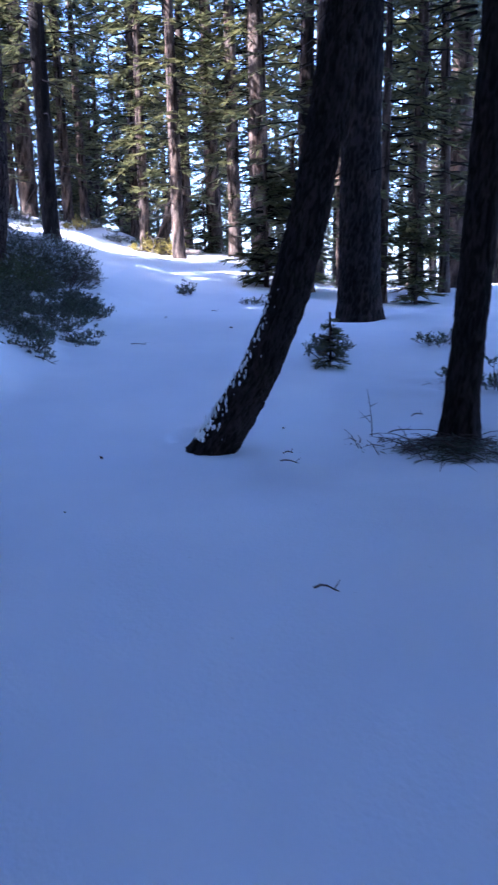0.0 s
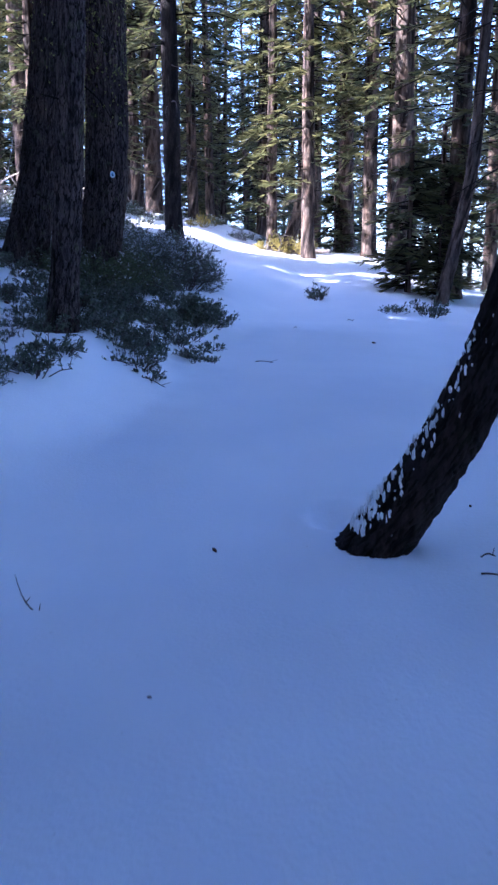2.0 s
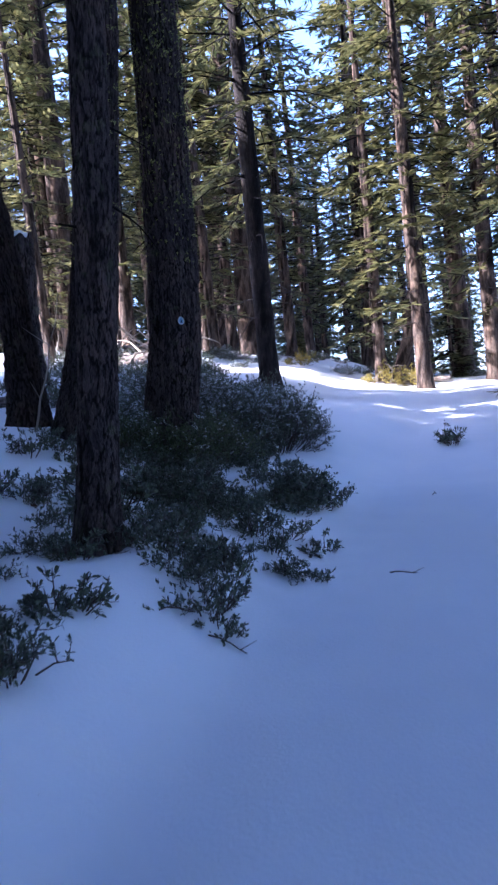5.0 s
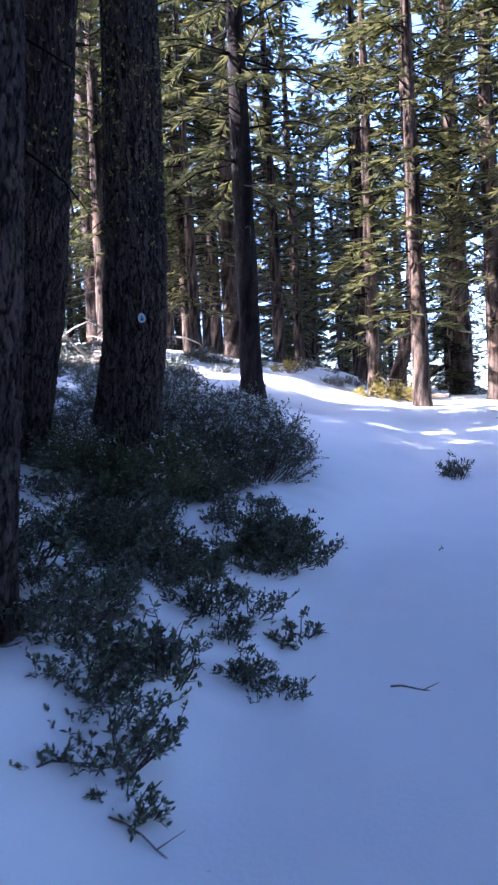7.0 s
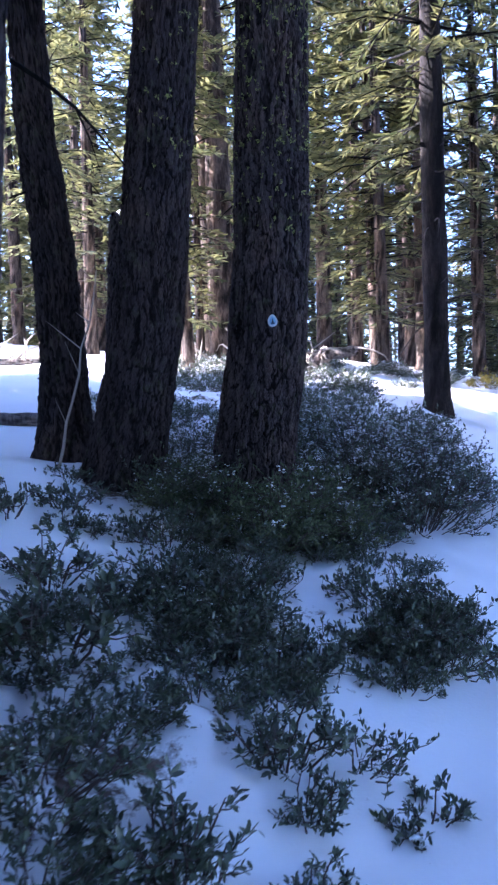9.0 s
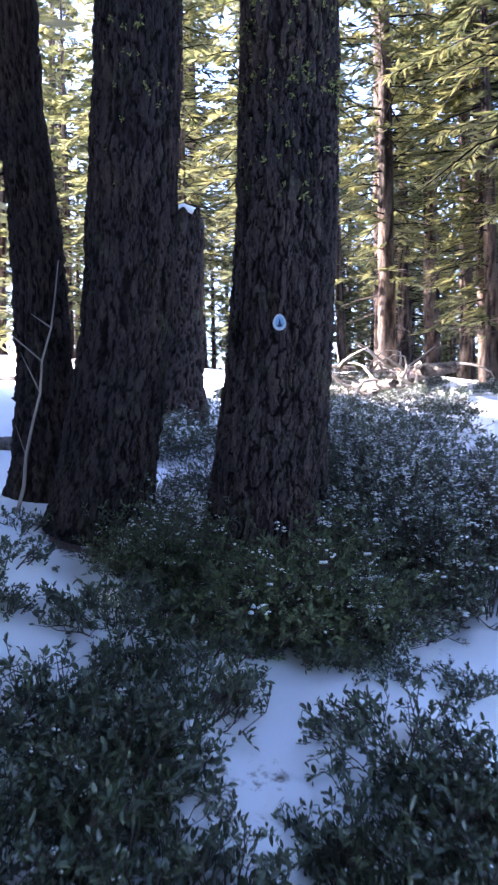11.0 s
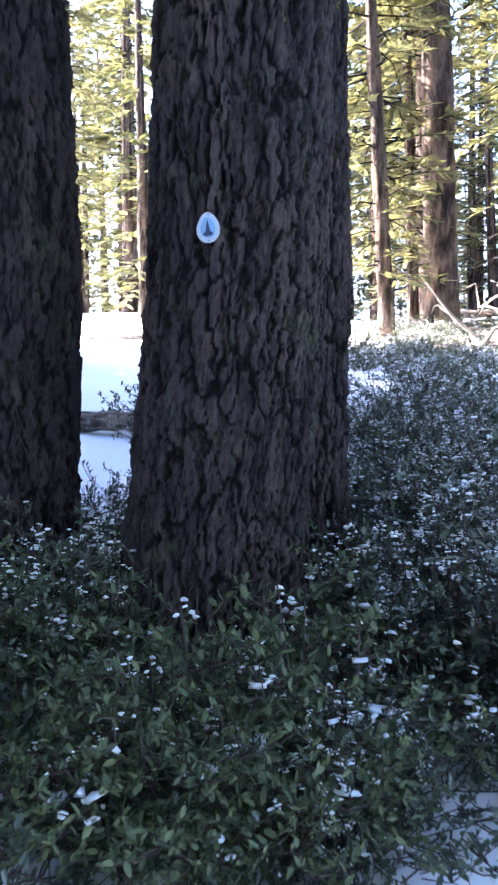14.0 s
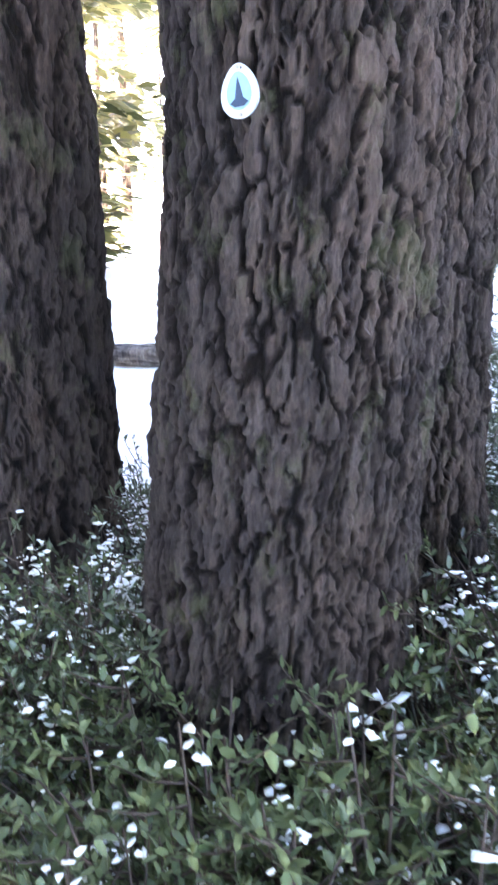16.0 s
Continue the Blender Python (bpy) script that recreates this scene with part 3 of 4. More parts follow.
# ---- conifers ----
def fir_meshes(seed, height, base, reach, radius, dead=14, gap=0.36, coarse=1.0):
    """Trunk, boughs and needle sprays of one fir."""
    rnd = np.random.RandomState(seed)
    lean = rnd.uniform(-0.012, 0.012, 2)
    zs = np.array([0, 0.4, 2, 5, height * 0.5, height])
    axis = np.stack([lean[0] * zs, lean[1] * zs, zs], -1)
    trunk = trunk_mesh("trunk", axis, radius * np.array([1.15, 1.0, 0.95, 0.87, 0.6, 0.04]), BARK_FAR, 14, 0.35, radius * 0.12, seed, 0.25)
    wood, blades = Pile(), []
    z = base
    while z < height - 0.3:
        f = (z - base) / (height - base)
        ln0 = reach * (1 - f) ** 0.75 * min(1.0, 0.45 + 2.2 * f)
        for _ in range(rnd.randint(3, 6)):
            a = rnd.uniform(0, 2 * np.pi)
            ln = ln0 * rnd.uniform(0.55, 1.15) + 0.15
            zz = z + rnd.uniform(-0.2, 0.2)
            out = np.array([np.cos(a), np.sin(a), 0.0])
            side = np.array([-np.sin(a), np.cos(a), 0.0])
            droop, lift = rnd.uniform(0.1, 0.5), rnd.uniform(-0.1, 0.35)
            s = np.linspace(0, 1, 5)
            bend = rnd.uniform(-0.25, 0.25)
            pts = np.array([0, 0, zz]) + out * (s * ln)[:, None] + side * (bend * s * s * ln)[:, None]
            pts[:, 2] += ln * (lift * s - droop * s * s)
            pts[:, :2] += lean * zz
            stick(wood, pts[::2], (0.022 * (1 - 0.85 * s) * (0.5 + ln / reach))[::2], 3)
            count = int((14 + 22 * ln) / coarse**2)
            u = rnd.uniform(0.22, 1.0, count) ** 0.8
            p = np.stack([np.interp(u, s, pts[:, k]) for k in range(3)], -1)
            sgn = np.where(rnd.rand(count) < 0.5, -1.0, 1.0)
            fwd = rnd.uniform(0.3, 1.2, count)
            d = out * fwd[:, None] + side * (sgn * rnd.uniform(0.3, 1.1, count))[:, None]
            d[:, 2] += rnd.uniform(-0.45, 0.12, count)
            d /= np.linalg.norm(d, axis=1)[:, None]
            size = coarse * rnd.uniform(0.2, 0.46, count) * (1.1 - 0.4 * u)
            w = np.cross(d, np.array([0, 0, 1.0]) + rnd.uniform(-0.5, 0.5, (count, 3)))
            w /= np.linalg.norm(w, axis=1)[:, None]
            wid = (size * rnd.uniform(0.06, 0.13, count) * coarse)[:, None]
            L = size[:, None]
            blades.append(np.stack([p, p + d * L * 0.4 + w * wid, p + d * L, p + d * L * 0.45 - w * wid], 1))
        z += gap * rnd.uniform(0.7, 1.3)
    pile = Pile()
    pile.add_many(np.concatenate(blades), [(0, 1, 2), (0, 2, 3)])
    crown = pile.mesh("crown", NEEDLES, False)
    limbs = wood.mesh("boughwork", BARK_DARK)
    deads = dead_branches(seed + 7, 1.2, base + 2.0, radius * 0.9, dead, 1.5, BARK_GREY) if dead else None
    return trunk, limbs, crown, deads


def near_crown(e, seed, height, base, reach, lean):
    """Boughs and needles high on a near trunk, above where its bare stem ends."""
    _, limbs, crown, _ = fir_meshes(seed, height, base, reach, 0.2, 0)
    for me in (limbs, crown):
        me.transform(Matrix(((1, 0, lean[0], 0), (0, 1, lean[1], 0), (0, 0, 1, 0), (0, 0, 0, 1))))
    part("boughwork", limbs, e, "thin dark boughs", "stuff")
    part("crown", crown, e, "layered sprays of green needles", "stuff")


# the bigger trunks' crowns spread wide above the view to block skylight
for name, seed, height, base, reach, lean in (("leaning_tree", 141, 9.5, 5.2, 1.4, (0.15, 0.05)), ("young_tree", 142, 11, 5.2, 2.0, (0.03, 0)), ("shaded_tree", 143, 19, 8.5, 3.6, (0.006, 0)),
                                               ("slender_tree", 144, 17, 7.0, 3.0, (0.035, 0.014)), ("big_tree", 145, 22, 8.0, 4.0, (0.09, -0.05)), ("marked_tree", 146, 23, 8.5, 4.0, (0.008, 0.003)),
                                               ("twin_tree", 147, 20, 8.0, 3.6, (0.027, 0.02)), ("old_tree", 148, 9.6, 6.6, 1.2, (-0.033, -0.033))):
    near_crown(bpy.data.objects[name], seed, height, base, reach, lean)

FIR_LABEL = "tall fir with bare lower trunk and layered green boughs"


def fir(seed, height, base, reach, radius, dead=14, label=FIR_LABEL, name="fir_tree", gap=0.36, coarse=1.0):
    e = tagged(new(name), label, "tree", "forest firs")
    trunk, limbs, crown, deads = fir_meshes(seed, height, base, reach, radius, dead, gap, coarse)
    stem = part("trunk", trunk, e)
    part("crown", crown, e, "layered sprays of green needles", "stuff")
    if coarse < 1.5:
        part("boughwork", limbs, stem, "thin dark boughs", "stuff")
    if deads:
        part("deadwood", deads, stem, "grey dead twigs low on the trunk", "stuff")
    return e


DENSE_LABEL = "broad dense fir with boughs nearly to the snow"


def put_tree(proto, x, y, scale=1.0, turn=0.0, tilt=(0, 0)):
    m = Matrix.Translation((x, y, gz(x, y) - 0.12)) @ pose(0, 0, 0, tilt[0], tilt[1], turn) @ Matrix.Scale(scale, 4)
    return copy_thing(proto, m)


FIRS = [  # seed, height, foot of the crown, reach, trunk radius
    (101, 22, 4.5, 2.6, 0.30), (102, 19, 2.4, 2.4, 0.22), (103, 24, 6.5, 2.8, 0.36), (104, 16, 1.6, 2.2, 0.17), (105, 20, 3.4, 2.7, 0.25), (106, 13, 0.9, 1.9, 0.12),
]
PROTO = []
for k, (seed, height, base, reach, radius) in enumerate(FIRS):
    p = fir(seed, height, base, reach, radius, coarse=1.12)
    PROTO.append(p)
DENSE = [fir(130, 21, 1.2, 3.2, 0.26, 4, DENSE_LABEL, "dense_fir", 0.45, 1.9), fir(131, 18, 0.8, 2.9, 0.22, 4, DENSE_LABEL, "dense_fir", 0.45, 1.9)]
STAND = [  # trees that stand out: kind, x, y, scale, tilt about y
    (0, -7.78, 28.56, 0.95, 0), (1, -4.43, 30.27, 0.9, 0), (0, -0.03, 22.77, 0.85, 0), (4, -0.88, 26.44, 0.85, 0), (1, -2.39, 24.66, 0.8, 0), (4, -3.05, 32.65, 0.9, 0),
    (1, 1, 20.18, 0.9, 1), (2, -11.45, 24.9, 0.9, -1), (2, -12.15, 25.5, 0.78, 1), (0, -13.2, 30.62, 0.95, 0), (4, -14.12, 33.25, 0.8, 0), (3, -10.24, 29.73, 1.0, 0),
    (1, -9.54, 32.05, 0.9, 0), (0, -12.7, 32.56, 0.9, 0), (1, -8.93, 28.06, 0.7, -1), (1, -6.8, 29.72, 0.8, 0), (3, -8.35, 27.18, 0.9, 0),
    (1, -17.54, 26.74, 0.9, 0), (4, -15.23, 22.86, 0.75, -2), (0, -16.38, 29.73, 0.7, -4), (3, -3.58, 26.07, 0.9, 0), (5, 4.19, 20.46, 1.0, 0),
    (3, 3.41, 19.65, 0.9, 0), (3, -10.99, 22.96, 0.8, -2), (3, -7.04, 33.06, 1.0, 0), (5, -5.52, 34.99, 1.1, 0), (5, -12.01, 24.75, 0.9, 0), (5, 2.46, 18.05, 0.8, 0),
]
DENSE[0].matrix_basis = Matrix.Translation((-10.2, 1.5, gz(-10.2, 1.5) - 0.12))
DENSE[1].matrix_basis = Matrix.Translation((-9.4, 6, gz(-9.4, 6) - 0.12))
PROTO[0].matrix_basis = Matrix.Translation((4.93, 22.55, gz(4.93, 22.55) - 0.12))
PROTO[1].matrix_basis = Matrix.Translation((-11.26, 27.66, gz(-11.26, 27.66) - 0.12))
PROTO[2].matrix_basis = Matrix.Translation((-11.87, 37.75, gz(-11.87, 37.75) - 0.12))
PROTO[3].matrix_basis = Matrix.Translation((2.2, 24.47, gz(2.2, 24.47) - 0.12))
PROTO[4].matrix_basis = Matrix.Translation((-1.68, 28.78, gz(-1.68, 28.78) - 0.12))
PROTO[5].matrix_basis = Matrix.Translation((-0.3, 27.14, gz(-0.3, 27.14) - 0.12))
lone = fir(151, 17, 3.7, 2.7, 0.2, 30, "slender fir, trunk coloured dark for shade, behind snowy brush", coarse=0.8)
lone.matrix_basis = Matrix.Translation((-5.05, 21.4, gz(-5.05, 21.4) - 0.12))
# this trunk stands in sun; the dark bark paints in the shade it lacks
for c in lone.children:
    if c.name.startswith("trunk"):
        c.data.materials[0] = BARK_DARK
rnd = random.Random(8)
for kind, x, y, s, tilt in STAND:
    put_tree(PROTO[kind], x, y, s, rnd.uniform(0, 360), (0, tilt))
TAKEN = [(x, y) for _, x, y, _, _ in STAND]


def plant(count, x0, x1, y0, y1, near, seed, keep=lambda x, y: True, kinds=(0, 1, 2, 3, 4, 5), size=(0.75, 1.15), protos=PROTO):
    r = random.Random(seed)
    made = tries = 0  # trees set and places tried
    while made < count and tries < 4000:
        tries += 1
        x, y = r.uniform(x0, x1), r.uniform(y0, y1)
        if not keep(x, y) or any((x - a) ** 2 + (y - b) ** 2 < near * near for a, b in TAKEN):
            continue
        TAKEN.append((x, y))
        put_tree(protos[r.choice(kinds)], x, y, r.uniform(*size), r.uniform(0, 360), (r.uniform(-1.5, 1.5), r.uniform(-1.5, 1.5)))
        made += 1


# the woods beyond the crest, unseen woods added to shade the trail, the woods behind
def lane(x, y):
    """Which line of sunlight a place lies on: places with the same value shade one another."""
    return y - 0.465 * (x + 2)


def trail(x, y):
    return abs(x + 0.19 * (y - 2) + 0.3)


plant(38, -38, 26, 31, 58, 2.1, 1, lambda x, y: trail(x, y) > 1.2)
plant(2, -36, -24, 20, 34, 2.4, 2)
plant(10, -52, -23, 34, 60, 2.3, 9)
plant(14, 4.5, 22, 9, 33, 2.4, 3)
plant(24, -32, 12, 33, 60, 1.7, 10, lambda x, y: trail(x, y) > 0.9, kinds=(3, 5, 5))
# out-of-view firs added to keep direct sun off the trail
plant(34, -13, -8.2, -10, 13.5, 1.2, 6, lambda x, y: lane(x, y) < 13 or 15.4 < lane(x, y) < 18.4, kinds=(0, 1), size=(0.8, 1.2), protos=DENSE)
plant(88, -36, -8.2, -28, 13.5, 1.4, 4, lambda x, y: lane(x, y) < 13 or 15.4 < lane(x, y) < 18.4, kinds=(0, 1), size=(0.9, 1.3), protos=DENSE)
# kept low: they block sun on near snow and let patches through beyond
plant(8, -15, -8.2, 6, 13.5, 1.4, 22, lambda x, y: 13 < lane(x, y) < 15.4, kinds=(0, 1), size=(0.4, 0.46), protos=DENSE)
# middle heights, added to shade the brush but leave the crest lit
plant(16, -20, -13, 8, 18, 1.5, 31, lambda x, y: 18.4 < lane(x, y) < 24, kinds=(0, 1), size=(0.56, 0.68), protos=DENSE)
# unseen firs behind and to the right, added to cut skylight on the snow
plant(14, -9, 16, -22, -3.5, 2.2, 5, kinds=(0, 1), protos=DENSE)
plant(22, 3.9, 18, -6, 9, 1.7, 7, lambda x, y: x > 3.9 + 0.12 * (y + 2), kinds=(0, 1), protos=DENSE)
plant(36, -60, 30, 48, 84, 2.4, 14, lambda x, y: trail(x, y) > 1.2, kinds=(0, 1), size=(0.6, 1.0), protos=DENSE)
plant(14, -48, -22, 42, 62, 2.0, 21, kinds=(0, 1), size=(0.6, 0.9), protos=DENSE)


plant(40, -56, -18, 22, 52, 2.2, 33, lambda x, y: lane(x, y) > 36.5, kinds=(0, 1), size=(0.55, 0.95), protos=DENSE)
plant(16, -40, -19, 24, 44, 2.0, 34, lambda x, y: lane(x, y) > 36)
plant(22, -24, 14, 40, 62, 2.0, 35, lambda x, y: trail(x, y) > 0.9, kinds=(0, 1), size=(0.5, 0.8), protos=DENSE)
plant(16, -17, -3, 35, 64, 1.2, 36, lambda x, y: 0.45 < trail(x, y) < 2.8, kinds=(3, 5), size=(0.7, 1.0))


# tall unseen firs added close round the trail; their high crowns block skylight
ADDED_CANOPY = [fir(160, 25, 9.0, 4.6, 0.3, 4, "unseen tall fir added to shade the trail with its broad high crown", "canopy_fir", 0.5, 1.9), fir(161, 23, 8.0, 4.2, 0.26, 4, "unseen tall fir added to shade the trail with its broad high crown", "canopy_fir", 0.5, 1.9)]
ADDED_CANOPY[0].matrix_basis = Matrix.Translation((-4.4, 1.0, gz(-4.4, 1.0) - 0.12))
ADDED_CANOPY[1].matrix_basis = Matrix.Translation((4.2, 5.6, gz(4.2, 5.6) - 0.12))
for n, (x, y, size) in enumerate(((-5.6, 4.6, 1.0), (-4.8, 8.0, 1.05), (-7.2, 8.6, 1.0), (-7.6, 2.2, 1.0), (-2.8, -2.0, 1.0), (-6.4, -3.4, 1.1), (0.8, -2.4, 0.95), (3.4, 0.4, 1.0), (4.4, -3.2, 1.0), (-0.6, -6.0, 1.1),
                               (5.0, 9.4, 1.05), (4.6, 12.4, 1.1), (-7.4, 11.6, 1.0), (-8.0, 5.6, 1.1), (6.4, 2.6, 1.1), (6.6, 7.2, 1.0))):
    put_tree(ADDED_CANOPY[n % 2], x, y, size, n * 67.0)


# a leaning sunlit stem and a curved stem by the crest
def thin_stem(x, y, axis, radii, seed, label):
    e = tagged(new("thin_tree"), label, "tree")
    e.location = (x, y, gz(x, y) - 0.08)
    part("trunk", trunk_mesh("trunk", axis, radii, BARK_FAR, 20, 0.2, 0.015, seed, 0.2), e)
    part("deadwood", dead_branches(seed, 2, 9, 0.1, 26, 1.3, BARK_GREY, (axis[-1][0] / axis[-1][2], 0)), e, "grey dead twigs", "stuff")


thin_stem(-3.03, 27.35, [(-0.35, 0, 0), (0.05, 0, 1.2), (0.28, 0, 2.4), (0.34, 0, 5), (0.2, 0, 15)], [0.2, 0.17, 0.16, 0.14, 0.05], 31, "curved thin reddish trunk on the snowy crest")
thin_stem(0.94, 18.94, [(-0.2, 0, 0), (0.05, 0, 1.2), (0.3, 0, 2.6), (0.5, 0, 8)], [0.13, 0.12, 0.11, 0.06], 32, "thin reddish trunk leaning in patchy sunlight")

# young firs by the trail
YOUNG = fir(120, 3.0, 0.15, 0.95, 0.05, 0, "low young fir with dense dark boughs in snow", "young_fir", 0.13)
YOUNG.matrix_basis = Matrix.Translation((0.15, 19.53, gz(0.15, 19.53) - 0.05))
for x, y, s in ((0.96, 10.9, 0.24), (0.72, 19.29, 0.55), (0.76, 20.09, 1.1), (3.05, 17.6, 0.7), (-2.0, 28.5, 0.8)):
    put_tree(YOUNG, x, y, s, x * 90)


# ---- brush ----
def ball():
    """Corners and faces of a small rounded clot."""
    bm = bmesh.new()
    bmesh.ops.create_icosphere(bm, subdivisions=1, radius=1)
    v, f = np.array([q.co for q in bm.verts]), [tuple(q.index for q in face.verts) for face in bm.faces]
    bm.free()
    return v, f


FLAKE, FLAKE_FACES = ball()


def flake(pile, p, size, rnd):
    """A small irregular bit of snow."""
    a = rnd.uniform(0, 6.28)
    v = FLAKE * rnd.uniform(0.5, 1.35, (len(FLAKE), 1)) * np.asarray(size)
    pile.add(np.stack([v[:, 0] * np.cos(a) - v[:, 1] * np.sin(a), v[:, 0] * np.sin(a) + v[:, 1] * np.cos(a), v[:, 2]], -1) + p, FLAKE_FACES)


def shrub_meshes(seed, radius, height, stems, per_twig, leaf, clots, bits):
    rnd = np.random.RandomState(seed)
    wood, snow = Pile(), Pile()
    leaves = []
    tops = []
    for _ in range(stems):
        a, f = rnd.uniform(0, 2 * np.pi), rnd.rand() ** 0.5
        tip = np.array([np.cos(a) * radius * f, np.sin(a) * radius * f, height * (1 - 0.72 * f * f) * rnd.uniform(0.3, 1.05)])
        root = np.array([np.cos(a), np.sin(a), 0]) * radius * 0.25 * f
        mid = root * 0.5 + tip * 0.5 + rnd.uniform(-0.12, 0.12, 3) * radius - (0, 0, 0.08 * height)
        stick(wood, [root - (0, 0, 0.05), mid, tip], [0.006, 0.0045, 0.002], 3)
        tops.append(tip)
        for _ in range(4):
            s = rnd.uniform(-0.1, 1.0)
            p0 = mid * (1 - s) + tip * s
            d = np.array([np.cos(a), np.sin(a), 0.7]) * 0.6 + rnd.uniform(-1, 1, 3) * (1, 1, 0.6)
            d /= np.linalg.norm(d)
            ln = rnd.uniform(0.35, 0.75) * min(0.32, radius * 0.55)
            p1 = p0 + d * ln
            if bits > 2:
                stick(wood, [p0, (p0 + p1) / 2 + (0, 0, -0.01), p1], [0.003, 0.0022, 0.001], 3)
            k = per_twig
            u = rnd.uniform(0.25, 1.05, k)[:, None]
            c = p0 + (p1 - p0) * u
            e = rnd.normal(0, 1, (k, 3)) + d * 0.8 + (0, 0, 0.5)
            e /= np.linalg.norm(e, axis=1)[:, None]
            w = np.cross(e, rnd.normal(0, 1, (k, 3)) * 0.5 + (0, 0, 1.0))
            w /= np.linalg.norm(w, axis=1)[:, None] + 1e-9
            nrm = np.cross(w, e)
            L = (leaf * rnd.uniform(0.7, 1.3, k))[:, None]
            W = L * rnd.uniform(0.15, 0.23, k)[:, None]
            leaves.append(np.stack([c, c + e * L * 0.3 + w * W + nrm * L * 0.05, c + e * L * 0.72 + w * W * 0.85 + nrm * L * 0.03, c + e * L - nrm * L * 0.05,
                                    c + e * L * 0.72 - w * W * 0.85 + nrm * L * 0.03, c + e * L * 0.3 - w * W + nrm * L * 0.05], 1))
    pile = Pile()
    pile.add_many(np.concatenate(leaves), [(0, 1, 2, 3), (0, 3, 4, 5)])
    for k in range(clots):
        t = max(tops[rnd.randint(len(tops))], tops[rnd.randint(len(tops))], key=lambda p: p[2]) * rnd.uniform(0.75, 1.0, 3)
        s = 0.004 + 0.0095 * rnd.rand() ** 2 * (1.8 if rnd.rand() < 0.06 else 1.0)
        for _ in range(rnd.randint(1, bits + 1)):
            q = t + rnd.normal(0, 1.9, 3) * s * (1, 1, 0.6)
            flake(snow, q, (s * rnd.uniform(0.5, 1.8), s * rnd.uniform(0.4, 1.2), s * rnd.uniform(0.3, 0.7)), rnd)
    return wood.mesh("stemwork", TWIG), pile.mesh("foliage", LEAVES, True), snow.mesh("caught_snow", SNOW_LUMP) if clots else None


def shrub(name, label, seed, radius, height, stems, per_twig, leaf, clots, bits=4):
    e = tagged(new(name), label, "shrub", "brush in the snow")
    stems_me, leaves_me, snow_me = shrub_meshes(seed, radius, height, stems, per_twig, leaf, clots, bits)
    part("stemwork", stems_me, e, "thin brown stems", "stuff")
    green = part("foliage", leaves_me, e, "small glossy dark green leaves", "stuff")
    if snow_me:
        part("caught_snow", snow_me, green, "bits of snow caught among leaves", "stuff")
    return e


BIG = "dense evergreen brush with glossy oval leaves and snow bits"
MIDLABEL = "low evergreen brush spreading over patchy snow"
LOW = "low evergreen sprig with oval leaves poking through snow"
BUSHES = [shrub("bush", BIG, 201, 0.6, 0.6, 100, 9, 0.033, 230, 6), shrub("bush", BIG, 202, 0.55, 0.45, 90, 9, 0.032, 220, 6), shrub("bush", BIG, 203, 0.62, 0.66, 105, 9, 0.033, 230, 6)]
FAR = [shrub("far_bush", BIG, 212, 0.6, 0.5, 44, 8, 0.045, 300, 4), shrub("far_bush", BIG, 213, 0.55, 0.42, 40, 8, 0.045, 300, 4)]
TALL = [shrub("tall_bush", "tall dense evergreen brush dark in the shade", 214, 0.72, 0.95, 150, 8, 0.036, 420, 5), shrub("tall_bush", "tall dense evergreen brush dark in the shade", 215, 0.66, 0.85, 130, 8, 0.036, 400, 5)]
LOWS = [shrub("low_bush", MIDLABEL, 207, 0.40, 0.34, 44, 7, 0.042, 16), shrub("low_bush", MIDLABEL, 208, 0.36, 0.30, 38, 7, 0.042, 12), shrub("low_bush", MIDLABEL, 209, 0.44, 0.38, 50, 7, 0.044, 14)]
SPRIGS = [shrub("sprig", LOW, 204, 0.26, 0.22, 16, 7, 0.034, 3), shrub("sprig", LOW, 205, 0.3, 0.17, 18, 7, 0.032, 3), shrub("sprig", LOW, 206, 0.2, 0.26, 14, 7, 0.034, 2)]
used = set()


def put_shrub(kinds, k, x, y, s, turn, sink=0.03):
    m = Matrix.Translation((x, y, gz(x, y) - sink)) @ pose(0, 0, 0, 0, 0, turn) @ Matrix.Scale(s, 4)
    ob = kinds[k % len(kinds)]
    if ob.name in used:
        return copy_thing(ob, m)
    used.add(ob.name)
    ob.matrix_basis = m
    return ob


r = random.Random(77)
THICKET = [  # the thicket round the marked tree: x, y, size
    (-3.52, 14.84, 0.7), (-3.55, 15.18, 0.95), (-4.67, 14.6, 0.85), (-5.14, 15.02, 0.9), (-4.09, 14.39, 0.7), (-4.91, 15.95, 0.95), (-5.3, 15.57, 0.9),
]
for n, (x, y, s) in enumerate(THICKET):
    put_shrub(BUSHES, n, x, y, s, r.uniform(0, 360))
for n, (x, y, s) in enumerate(((-3.3, 15.77, 0.95), (-3.8, 15.61, 0.9), (-3.79, 16.17, 1.05), (-4.32, 16.15, 1.0), (-3.71, 16.61, 1.0), (-4.42, 16.58, 1.0), (-3.35, 16.6, 0.8))):
    put_shrub(TALL, n, x, y, s, r.uniform(0, 360))
